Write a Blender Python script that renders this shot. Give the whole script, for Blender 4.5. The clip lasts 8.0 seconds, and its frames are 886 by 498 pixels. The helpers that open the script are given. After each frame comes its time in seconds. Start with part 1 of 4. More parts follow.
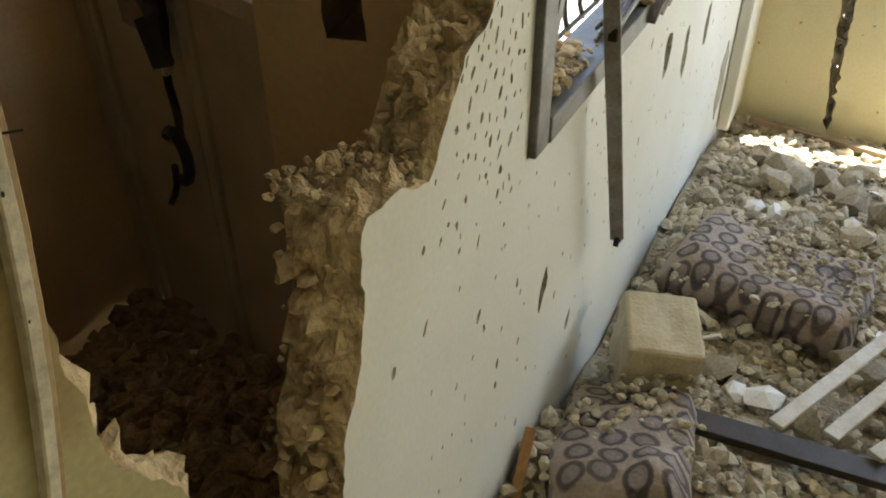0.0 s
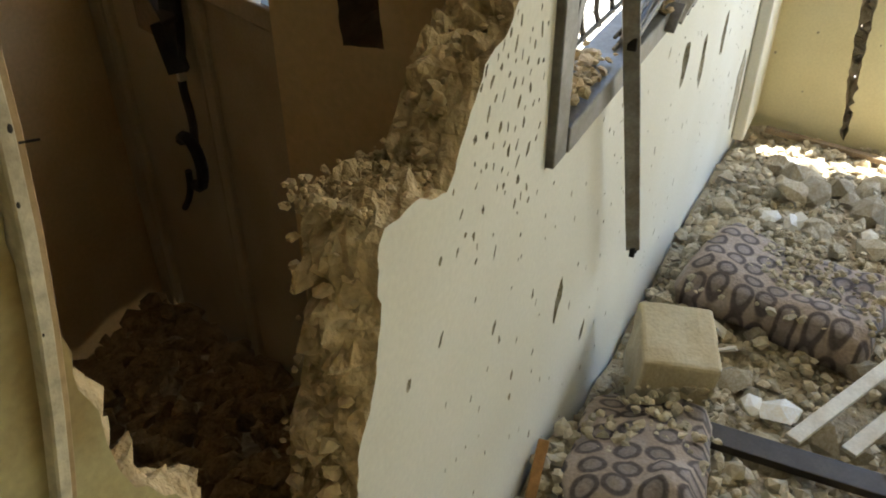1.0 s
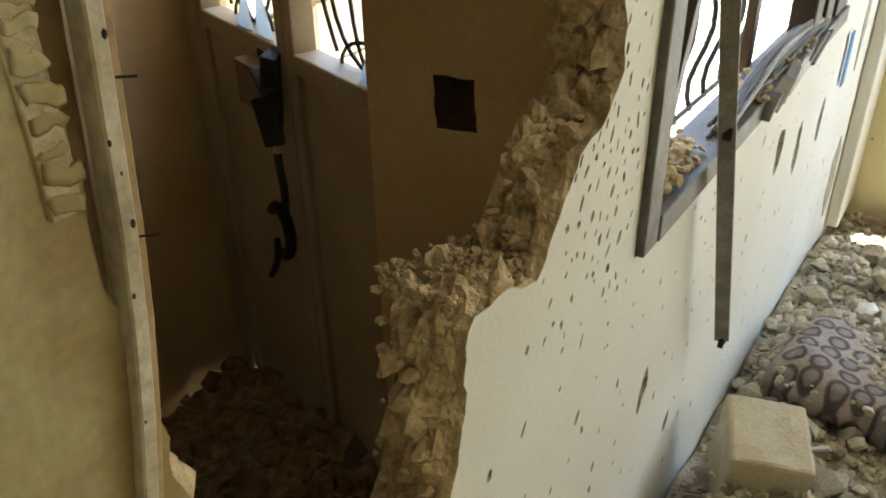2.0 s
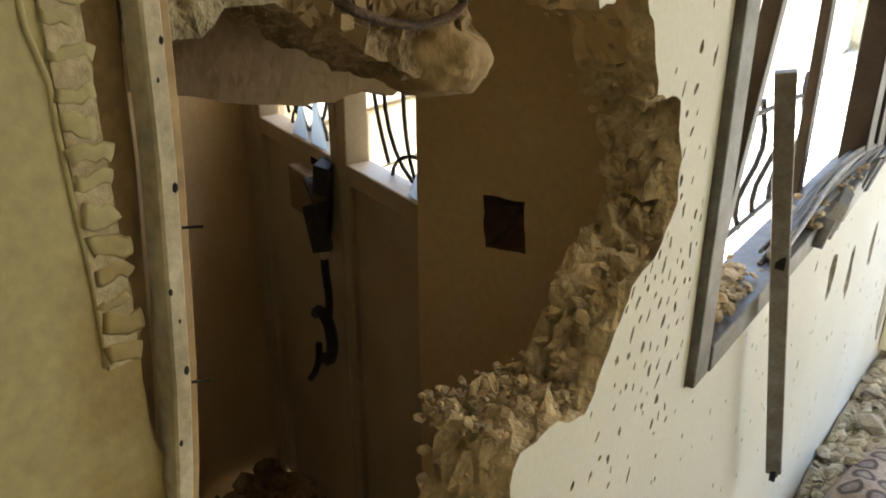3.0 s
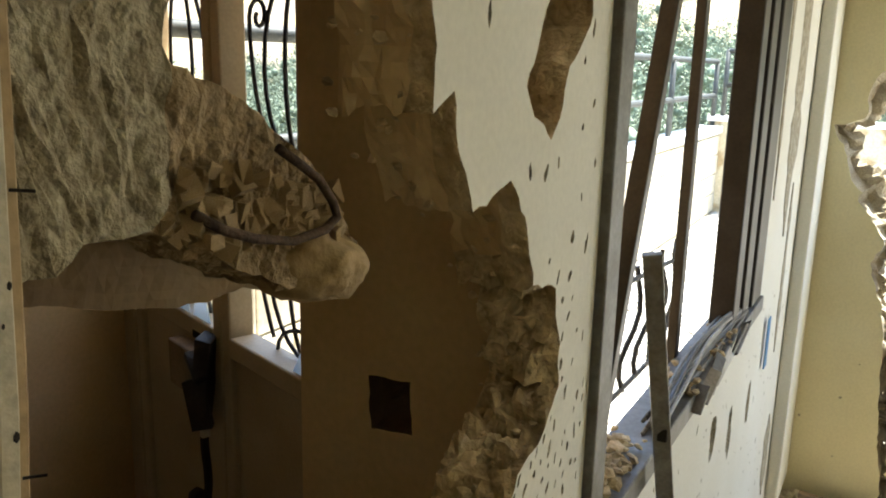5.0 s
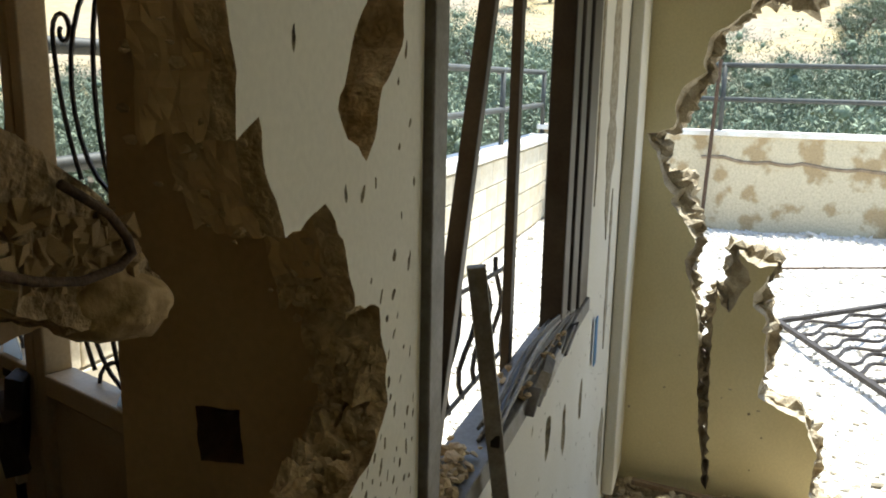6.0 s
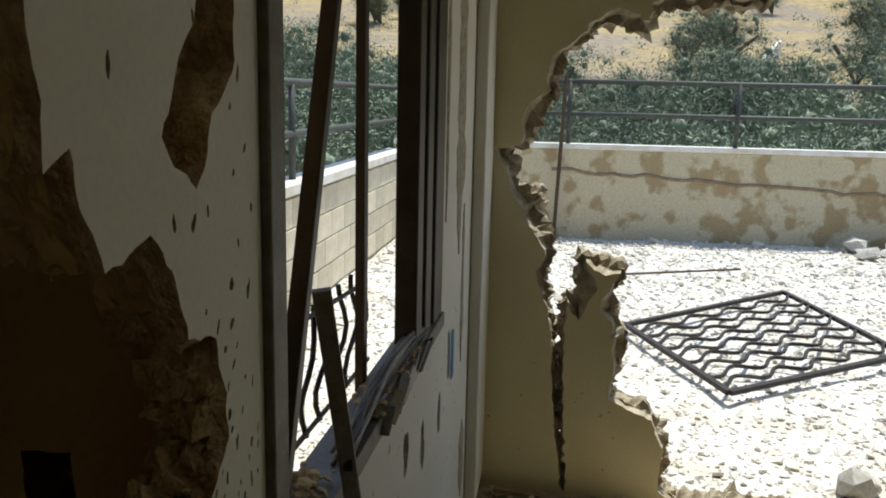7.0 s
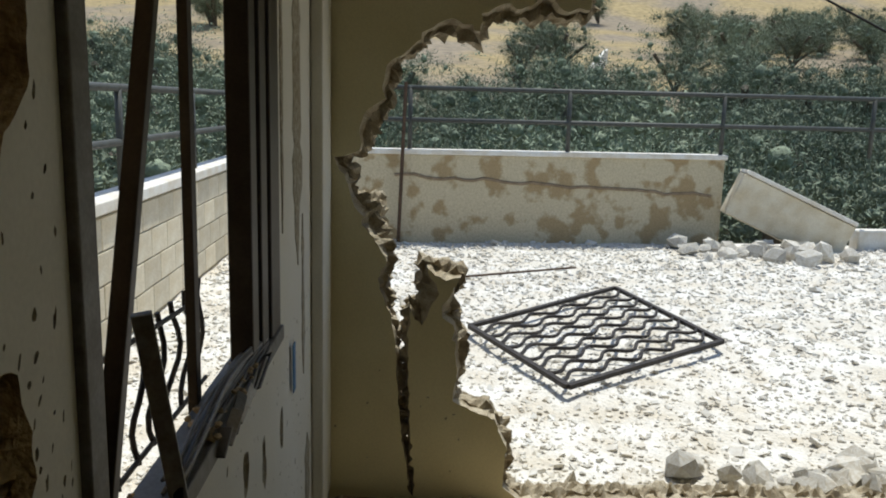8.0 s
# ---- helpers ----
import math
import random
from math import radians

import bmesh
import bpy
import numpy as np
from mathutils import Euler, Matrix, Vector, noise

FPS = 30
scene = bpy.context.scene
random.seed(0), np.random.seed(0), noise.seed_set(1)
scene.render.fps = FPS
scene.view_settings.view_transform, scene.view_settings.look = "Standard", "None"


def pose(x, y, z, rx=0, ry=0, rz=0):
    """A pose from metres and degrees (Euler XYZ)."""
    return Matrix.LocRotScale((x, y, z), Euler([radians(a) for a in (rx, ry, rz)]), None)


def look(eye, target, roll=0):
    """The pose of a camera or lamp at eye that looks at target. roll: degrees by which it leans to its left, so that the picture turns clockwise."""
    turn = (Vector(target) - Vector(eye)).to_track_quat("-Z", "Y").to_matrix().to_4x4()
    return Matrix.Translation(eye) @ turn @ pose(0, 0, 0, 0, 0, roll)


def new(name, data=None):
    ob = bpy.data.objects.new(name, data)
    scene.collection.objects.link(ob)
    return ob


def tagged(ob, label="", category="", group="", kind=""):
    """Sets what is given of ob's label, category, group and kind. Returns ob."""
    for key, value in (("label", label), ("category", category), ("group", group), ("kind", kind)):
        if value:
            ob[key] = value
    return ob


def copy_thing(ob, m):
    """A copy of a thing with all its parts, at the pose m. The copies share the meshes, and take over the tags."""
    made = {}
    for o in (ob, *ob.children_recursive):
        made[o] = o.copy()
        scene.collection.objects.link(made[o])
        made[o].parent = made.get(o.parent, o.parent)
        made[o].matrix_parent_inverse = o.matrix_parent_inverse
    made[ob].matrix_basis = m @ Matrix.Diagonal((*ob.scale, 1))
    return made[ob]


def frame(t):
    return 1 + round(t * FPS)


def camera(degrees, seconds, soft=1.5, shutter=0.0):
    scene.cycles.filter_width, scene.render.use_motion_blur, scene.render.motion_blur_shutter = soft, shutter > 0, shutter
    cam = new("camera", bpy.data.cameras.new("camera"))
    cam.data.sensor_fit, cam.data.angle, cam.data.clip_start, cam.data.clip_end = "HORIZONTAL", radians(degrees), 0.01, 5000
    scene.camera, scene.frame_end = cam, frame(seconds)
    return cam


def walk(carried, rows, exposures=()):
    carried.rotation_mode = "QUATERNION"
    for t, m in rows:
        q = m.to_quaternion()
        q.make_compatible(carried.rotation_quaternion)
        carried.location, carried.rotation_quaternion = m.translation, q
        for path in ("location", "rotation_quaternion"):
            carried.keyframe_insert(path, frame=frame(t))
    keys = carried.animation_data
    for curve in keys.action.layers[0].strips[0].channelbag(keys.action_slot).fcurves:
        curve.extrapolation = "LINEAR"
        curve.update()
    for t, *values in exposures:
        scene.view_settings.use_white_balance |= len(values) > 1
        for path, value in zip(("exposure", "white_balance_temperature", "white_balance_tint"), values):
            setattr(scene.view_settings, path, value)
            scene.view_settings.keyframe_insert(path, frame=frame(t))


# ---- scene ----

cam = camera(56.6, 8.0, soft=1.9)
PATH = [
    (0, (-0.926, -0.339, 1.572), (0.524, 0.394, 0.404), -0.5),
    (0.5, (-0.925, -0.334, 1.572), (0.504, 0.43, 0.399), -0.8),
    (1, (-0.918, -0.327, 1.569), (0.528, 0.432, 0.414), -0.4),
    (1.5, (-0.913, -0.319, 1.575), (0.53, 0.515, 0.469), -1.2),
    (1.7, (-0.914, -0.315, 1.577), (0.520, 0.571, 0.500), -1.4),
    (2.8, (-0.906, -0.295, 1.6), (0.529, 0.814, 0.756), -0.7),
    (3, (-0.903, -0.292, 1.603), (0.563, 0.809, 0.805), -0.2),
    (3.5, (-0.9, -0.288, 1.611), (0.584, 0.88, 0.953), -0.2),
    (4, (-0.898, -0.285, 1.624), (0.654, 0.868, 1.112), 0.3),
    (4.2, (-0.898, -0.285, 1.623), (0.669, 0.863, 1.147), 0.1),
    (5.3, (-0.882, -0.298, 1.639), (0.874, 0.555, 1.203), 1.5),
    (5.5, (-0.88, -0.301, 1.64), (0.906, 0.49, 1.208), 1.3),
    (6, (-0.875, -0.314, 1.646), (0.985, 0.298, 1.236), 1.2),
    (6.5, (-0.87, -0.324, 1.653), (1.041, 0.119, 1.264), 1.4),
    (7, (-0.868, -0.336, 1.657), (1.076, -0.046, 1.287), 1.3),
    (7.5, (-0.864, -0.346, 1.663), (1.099, -0.22, 1.302), 1.4),
    (8, (-0.864, -0.36, 1.67), (1.103, -0.438, 1.32), 1.4),
]
EXPOSURES = [(0.0, 2.8, 6300, 4), (1.5, 2.95, 6300, 4), (3.0, 3.1, 6300, 7), (4.0, 2.95, 6300, 7), (5.5, 2.1, 6300, 5), (6.0, 1.48, 6300, 5), (6.5, 0.78, 6300, 6), (7.0, 0.3, 6300, 6), (8.0, -0.05, 6300, 6)]
walk(cam, [(t, look(e, g, r)) for t, e, g, r in PATH], EXPOSURES)

# ---- light ----
SUN_TO = Vector((0.27, -0.14, 0.95)).normalized()
world = bpy.data.worlds.new("world")
scene.world = world
world.use_nodes = True
wn = world.node_tree
sky = wn.nodes.new("ShaderNodeTexSky")
sky.sky_type = "NISHITA"
sky.sun_disc = False
sky.sun_elevation = math.asin(SUN_TO.z)
sky.sun_rotation = math.atan2(SUN_TO.x, SUN_TO.y)
wn.links.new(sky.outputs[0], wn.nodes["Background"].inputs[0])
wn.nodes["Background"].inputs[1].default_value = 0.15
sun = new("sun", bpy.data.lights.new("sun", "SUN"))
sun.data.energy, sun.data.angle, sun.data.color = 4.5, radians(0.55), (1.0, 0.97, 0.91)
sun.matrix_world = look(SUN_TO * 30, (0, 0, 0))


# ---- materials ----
def mat(name, base, rough=0.85, var=0.25, scale=6.0, fine=60.0, bump=0.3, dist=0.004, metal=0.0, second=None, spots=0.5, island=0.0, thing=0.0, edge=0.15):
    """Base colour varied by broad stains and fine grain, with relief."""
    m = bpy.data.materials.new(name)
    m.use_nodes = True
    nt = m.node_tree
    n, link = nt.nodes, nt.links.new
    p = n["Principled BSDF"]
    p.inputs["Roughness"].default_value, p.inputs["Metallic"].default_value = rough, metal
    tc = n.new("ShaderNodeTexCoord")
    big, small = n.new("ShaderNodeTexNoise"), n.new("ShaderNodeTexNoise")
    for t, s, d in ((big, scale, 5), (small, fine, 3)):
        t.inputs["Scale"].default_value, t.inputs["Detail"].default_value = s, d
        link(tc.outputs["Object"], t.inputs["Vector"])
    sec = second or tuple(c * (1 - var) * k for c, k in zip(base, (1.0, 0.93, 0.82)))
    r1 = n.new("ShaderNodeValToRGB")
    r1.color_ramp.elements[0].position, r1.color_ramp.elements[1].position = spots - edge, spots + edge
    r1.color_ramp.elements[0].color, r1.color_ramp.elements[1].color = (*sec, 1), (*base, 1)
    link(big.outputs["Fac"], r1.inputs[0])
    mr = n.new("ShaderNodeMapRange")
    mr.inputs[1].default_value, mr.inputs[2].default_value = 0.3, 0.7
    mr.inputs[3].default_value, mr.inputs[4].default_value = 1 - var * 0.6, 1 + var * 0.4
    link(small.outputs["Fac"], mr.inputs[0])
    mul = n.new("ShaderNodeMix")
    mul.data_type, mul.blend_type = "RGBA", "MULTIPLY"
    mul.inputs[0].default_value = 1.0
    link(r1.outputs[0], mul.inputs[6])
    link(mr.outputs[0], mul.inputs[7])
    out = mul.outputs[2]
    for amount, node, socket in ((island, "ShaderNodeNewGeometry", "Random Per Island"), (thing, "ShaderNodeObjectInfo", "Random")):
        if amount:
            g, m2, x2 = n.new(node), n.new("ShaderNodeMapRange"), n.new("ShaderNodeMix")
            m2.inputs[3].default_value, m2.inputs[4].default_value = 1 - amount, 1 + amount * 0.5
            x2.data_type, x2.blend_type = "RGBA", "MULTIPLY"
            x2.inputs[0].default_value = 1.0
            link(g.outputs[socket], m2.inputs[0])
            link(out, x2.inputs[6])
            link(m2.outputs[0], x2.inputs[7])
            out = x2.outputs[2]
    link(out, p.inputs["Base Color"])
    b = n.new("ShaderNodeBump")
    b.inputs["Strength"].default_value, b.inputs["Distance"].default_value = bump, dist
    link(small.outputs["Fac"], b.inputs["Height"])
    link(b.outputs[0], p.inputs["Normal"])
    return m


CREAM = mat("cream_plaster_paint", (0.76, 0.74, 0.66), 0.7, 0.08, 2.2, 120, 0.12, 0.002, second=(0.70, 0.67, 0.57))
YELLOW = mat("yellow_plaster_paint", (0.68, 0.62, 0.40), 0.7, 0.10, 2.5, 120, 0.15, 0.002, second=(0.62, 0.55, 0.33))
OLDYELLOW = mat("stained_yellow_plaster", (0.41, 0.355, 0.18), 0.7, 0.2, 9, 140, 0.2, 0.002, second=(0.30, 0.22, 0.09), spots=0.40, edge=0.07)
BROKEN = mat("broken_masonry", (0.68, 0.54, 0.34), 0.95, 0.35, 22, 90, 1.0, 0.010)
BLOCK = mat("hollow_block_concrete", (0.50, 0.44, 0.33), 0.95, 0.35, 18, 160, 0.8, 0.006)
PIT = mat("chipped_plaster_core", (0.47, 0.43, 0.33), 0.95, 0.4, 40, 200, 0.8, 0.004)
TAN = mat("tan_wall_paint", (0.66, 0.50, 0.29), 0.8, 0.12, 3, 90, 0.2, 0.002)
DOORPAINT = mat("dull_painted_steel", (0.47, 0.39, 0.27), 0.5, 0.15, 5, 150, 0.1, 0.001)
DARKSTEEL = mat("dark_rusty_iron", (0.045, 0.038, 0.034), 0.6, 0.4, 20, 120, 0.4, 0.002, 0.5)
RUST = mat("rusted_rebar", (0.10, 0.06, 0.035), 0.85, 0.5, 60, 300, 0.8, 0.002)
ALU = mat("grey_aluminium", (0.19, 0.185, 0.175), 0.55, 0.3, 25, 150, 0.15, 0.001, 0.25)
ALUD = mat("dark_brown_aluminium", (0.06, 0.048, 0.038), 0.4, 0.3, 12, 150, 0.15, 0.001, 0.3)
ALUB = mat("bent_aluminium_strip", (0.36, 0.35, 0.33), 0.5, 0.3, 25, 150, 0.15, 0.001, 0.35)
WOOD = mat("weathered_white_wood", (0.62, 0.565, 0.44), 0.8, 0.35, 10, 120, 0.5, 0.003)
ORANGEWOOD = mat("raw_orange_wood", (0.42, 0.22, 0.08), 0.7, 0.3, 12, 120, 0.4, 0.002)
SLAT = mat("dusty_white_slat", (0.62, 0.58, 0.50), 0.7, 0.2, 14, 120, 0.3, 0.002)
DUST = mat("rubble_dust", (0.46, 0.38, 0.26), 0.98, 0.4, 9, 60, 1.0, 0.02)
STONE = mat("rubble_stone", (0.59, 0.52, 0.39), 0.95, 0.25, 14, 80, 0.7, 0.006, island=0.35)
STONE1 = mat("rubble_lump", (0.61, 0.54, 0.41), 0.95, 0.25, 14, 80, 0.8, 0.006, thing=0.3)
CRUMB = mat("tan_masonry_crumb", (0.72, 0.58, 0.38), 0.95, 0.25, 24, 120, 0.9, 0.004, island=0.35)
SHARD = mat("white_tile_shard", (0.75, 0.73, 0.68), 0.35, 0.1, 14, 80, 0.1, 0.001, thing=0.1)
GRAVEL = mat("pale_terrace_rubble", (0.72, 0.70, 0.65), 0.95, 0.2, 3, 40, 0.8, 0.02)
GRAVELST = mat("pale_rubble_chip", (0.72, 0.70, 0.65), 0.95, 0.15, 12, 60, 0.5, 0.006, island=0.2)
PARAPET = mat("peeling_ochre_render", (0.52, 0.45, 0.31), 0.9, 0.25, 3.2, 45, 0.8, 0.010, second=(0.35, 0.26, 0.14), spots=0.46, edge=0.035)
CAP = mat("white_concrete_cap", (0.74, 0.72, 0.67), 0.9, 0.15, 6, 60, 0.4, 0.004)
PLAINBLOCK = mat("limestone_block", (0.60, 0.53, 0.38), 0.9, 0.15, 12, 130, 0.5, 0.004)
CONCRETE = mat("tan_lintel_concrete", (0.34, 0.25, 0.14), 0.95, 0.4, 30, 140, 1.0, 0.006)
CRUST = mat("grey_render_crust", (0.38, 0.33, 0.225), 0.95, 0.35, 40, 160, 1.0, 0.006)
NOSE = mat("worn_tan_concrete", (0.40, 0.29, 0.15), 0.9, 0.25, 30, 120, 0.5, 0.003)
# The vestibule's tan, with the shade behind the lintel put into the colour.
SOFFIT = mat("shade_darkened_tan_plaster", (0.27, 0.19, 0.10), 0.85, 0.2, 6, 90, 0.3, 0.002)
EDGEBED = mat("bare_yellowish_mortar", (0.50, 0.43, 0.28), 0.9, 0.25, 40, 200, 0.6, 0.003)
STOPW = mat("brown_stop_timber", (0.46, 0.33, 0.18), 0.8, 0.3, 14, 120, 0.4, 0.002)
# Near black that paints the shade inside nail holes and the lock slot.
HOLEDARK = mat("dark_hole_shade", (0.03, 0.022, 0.016), 0.9, 0.3)
OLDTIMBER = mat("old_brown_timber", (0.28, 0.21, 0.14), 0.8, 0.3, 12, 120, 0.4, 0.002)
PALEBLOCK = mat("pale_concrete_block", (0.66, 0.60, 0.47), 0.9, 0.15, 6, 60, 0.5, 0.005, thing=0.18)
RAILM = mat("grey_green_painted_pipe", (0.055, 0.06, 0.055), 0.6, 0.3, 20, 90, 0.2, 0.001, 0.0)
CHUNK = mat("pale_concrete_chunk", (0.62, 0.60, 0.55), 0.95, 0.2, 9, 60, 0.6, 0.006, thing=0.25)
EARTH = mat("dry_earth", (0.33, 0.25, 0.115), 0.95, 0.5, 0.09, 1.3, 0.8, 0.1, second=(0.25, 0.20, 0.135), spots=0.5, edge=0.08)
TRUNK = mat("grey_bark", (0.14, 0.12, 0.09), 0.95, 0.4, 12, 60, 0.8, 0.02)
LEAF = mat("olive_leaf", (0.265, 0.32, 0.215), 0.85, 0.45, 1.5, 12, 0.9, 0.06, island=0.2, thing=0.3)
BLUE = mat("blue_tape", (0.05, 0.20, 0.45), 0.6, 0.1)
GROUTGREY = mat("grey_mortar", (0.42, 0.37, 0.26), 0.95, 0.3, 20, 150, 0.6, 0.004)

GLASS = bpy.data.materials.new("dusty_broken_glass")
GLASS.use_nodes = True
gn = GLASS.node_tree
gp = gn.nodes["Principled BSDF"]
gp.inputs["Base Color"].default_value, gp.inputs["Roughness"].default_value = (0.72, 0.78, 0.82, 1), 0.3
gt, gm = gn.nodes.new("ShaderNodeBsdfTranslucent"), gn.nodes.new("ShaderNodeMixShader")
gt.inputs[0].default_value, gm.inputs[0].default_value = (0.75, 0.82, 0.88, 1), 0.65
gn.links.new(gp.outputs[0], gm.inputs[1])
gn.links.new(gt.outputs[0], gm.inputs[2])
gn.links.new(gm.outputs[0], gn.nodes["Material Output"].inputs[0])


def cushion_material():
    m = mat("rosette_patterned_cloth", (0.42, 0.36, 0.33), 0.95, 0.3, 10, 120, 0.8, 0.004)
    nt = m.node_tree
    n, link = nt.nodes, nt.links.new
    p = n["Principled BSDF"]
    old = p.inputs["Base Color"].links[0].from_socket
    tc, v = n.new("ShaderNodeTexCoord"), n.new("ShaderNodeTexVoronoi")
    v.voronoi_dimensions = "2D"
    v.inputs["Scale"].default_value, v.inputs["Randomness"].default_value = 16.5, 0.35
    link(tc.outputs["Object"], v.inputs["Vector"])
    r = n.new("ShaderNodeValToRGB")
    el = r.color_ramp.elements
    el[0].position, el[0].color = 0.0, (0.75, 0.72, 0.70, 1)
    el[1].position, el[1].color = 1.0, (1, 1, 1, 1)
    for pos, col in ((0.24, (0.62, 0.62, 0.66, 1)), (0.30, (0.13, 0.12, 0.13, 1)), (0.40, (0.17, 0.15, 0.16, 1)), (0.47, (1, 0.93, 0.84, 1))):
        e = el.new(pos)
        e.color = col
    link(v.outputs["Distance"], r.inputs[0])
    x = n.new("ShaderNodeMix")
    x.data_type, x.blend_type = "RGBA", "MULTIPLY"
    x.inputs[0].default_value = 0.85
    link(old, x.inputs[6])
    link(r.outputs[0], x.inputs[7])
    link(x.outputs[2], p.inputs["Base Color"])
    return m


CLOTH = cushion_material()


# ---- shape helpers ----
def mesh_of(name, verts, faces, materials, smooth=False, index=None):
    me = bpy.data.meshes.new(name)
    me.from_pydata([tuple(v) for v in verts], [], faces)
    for m in materials:
        me.materials.append(m)
    if index is not None:
        me.polygons.foreach_set("material_index", index)
    if smooth:
        me.polygons.foreach_set("use_smooth", [True] * len(faces))
    me.update()
    return me


def part(name, bm, material, parent, label="", smooth=False):
    me = bpy.data.meshes.new(name)
    bm.to_mesh(me)
    bm.free()
    me.materials.append(material)
    if smooth:
        me.polygons.foreach_set("use_smooth", [True] * len(me.polygons))
    ob = new(name, me)
    ob.parent = parent
    if label:
        tagged(ob, label)
    return ob


def box(bm, lo, hi, bevel=0.0, m=None):
    made = bmesh.ops.create_cube(bm, size=1.0)["verts"]
    c = [(a + b) / 2 for a, b in zip(lo, hi)]
    s = [b - a for a, b in zip(lo, hi)]
    bmesh.ops.transform(bm, matrix=Matrix.LocRotScale(c, None, s), verts=made)
    if bevel:
        edges = list({e for v in made for e in v.link_edges})
        made = bmesh.ops.bevel(bm, geom=edges, offset=bevel, segments=2, affect="EDGES", profile=0.5)["verts"]
    if m is not None:
        bmesh.ops.transform(bm, matrix=m, verts=made)
    return bm


def box_part(name, lo, hi, material, parent, bevel=0.003, label="", m=None):
    return part(name, box(bmesh.new(), lo, hi, bevel, m), material, parent, label)


def thing(name, label, category, group="", kind="", at=(0, 0, 0), m=None):
    ob = new(name)
    ob.matrix_world = m if m is not None else Matrix.Translation(at)
    return tagged(ob, label, category, group, kind)


def tube(bm, pts, radius, sides=8):
    """A round bar along pts."""
    pts = [Vector(p) for p in pts]
    rings = []
    for i, p in enumerate(pts):
        d = (pts[min(i + 1, len(pts) - 1)] - pts[max(i - 1, 0)]).normalized()
        a = d.orthogonal().normalized() if i == 0 else (rings_a - rings_a.dot(d) * d).normalized()
        rings_a = a
        b = d.cross(a)
        rings.append([bm.verts.new(p + radius * (a * math.cos(2 * math.pi * k / sides) + b * math.sin(2 * math.pi * k / sides))) for k in range(sides)])
    for r0, r1 in zip(rings, rings[1:]):
        for k in range(sides):
            bm.faces.new((r0[k], r0[(k + 1) % sides], r1[(k + 1) % sides], r1[k]))
    bm.faces.new(rings[0][::-1])
    bm.faces.new(rings[-1])
    return bm


def profile_bar(bm, a, b, w, d, roll=0.0):
    """A square bar from a to b, w by d across."""
    a, b = Vector(a), Vector(b)
    q = (b - a).to_track_quat("Z", "Y").to_matrix().to_4x4()
    m = Matrix.Translation(a) @ q @ pose(0, 0, 0, 0, 0, roll)
    return box(bm, (-w / 2, -d / 2, 0), (w / 2, d / 2, (b - a).length), 0.002, m)


def jag(points, step=0.012, amount=0.006, closed=True, seed=0):
    """The outline through points, cut into short pieces with broken unevenness."""
    rnd, out = random.Random(seed), []
    n = len(points)
    for i in range(n if closed else n - 1):
        a, b = Vector(points[i]), Vector(points[(i + 1) % n])
        d = b - a
        k = max(1, int(d.length / step))
        nor = Vector((-d.y, d.x)).normalized()
        for j in range(k):
            u = j / k
            w = amount * (noise.noise(Vector((a.x + d.x * u, a.y + d.y * u, seed)) * 30) + 0.6 * noise.noise(Vector((a.x + d.x * u, a.y + d.y * u, seed + 7)) * 85))
            out.append(a + d * u + nor * w * (1 if 0 < j else 0.4))
    return out


def inside(px, pz, poly):
    """Which of the points (arrays) lie inside the outline."""
    res = np.zeros(len(px), bool)
    q = poly[-1]
    for p in poly:
        cond = ((p[1] > pz) != (q[1] > pz))
        with np.errstate(divide="ignore", invalid="ignore"):
            res ^= cond & (px < (q[0] - p[0]) * (pz - p[1]) / (q[1] - p[1]) + p[0])
        q = p
    return res


from mathutils.geometry import delaunay_2d_cdt


def sheet(outline, holes, grid=0.12):
    """A flat sheet with holes in it: 2D verts and triangles."""
    coords, edges = [], []
    for ring in [outline, *holes]:
        s = len(coords)
        coords += [Vector((p[0], p[1])) for p in ring]
        edges += [(s + i, s + (i + 1) % len(ring)) for i in range(len(ring))]
    xs, zs = [p[0] for p in outline], [p[1] for p in outline]
    gx, gz = np.meshgrid(np.arange(min(xs) + grid / 2, max(xs), grid), np.arange(min(zs) + grid / 2, max(zs), grid))
    coords += [Vector((a + random.uniform(-0.02, 0.02), b + random.uniform(-0.02, 0.02))) for a, b in zip(gx.ravel(), gz.ravel())]
    v, _, f, *_ = delaunay_2d_cdt(coords, edges, [], 0, 1e-6)
    cx = np.array([sum(v[i].x for i in t) / 3 for t in f])
    cz = np.array([sum(v[i].y for i in t) / 3 for t in f])
    ok = inside(cx, cz, outline)
    for h in holes:
        ok &= ~inside(cx, cz, h)
    return v, [t for t, o in zip(f, ok) if o]


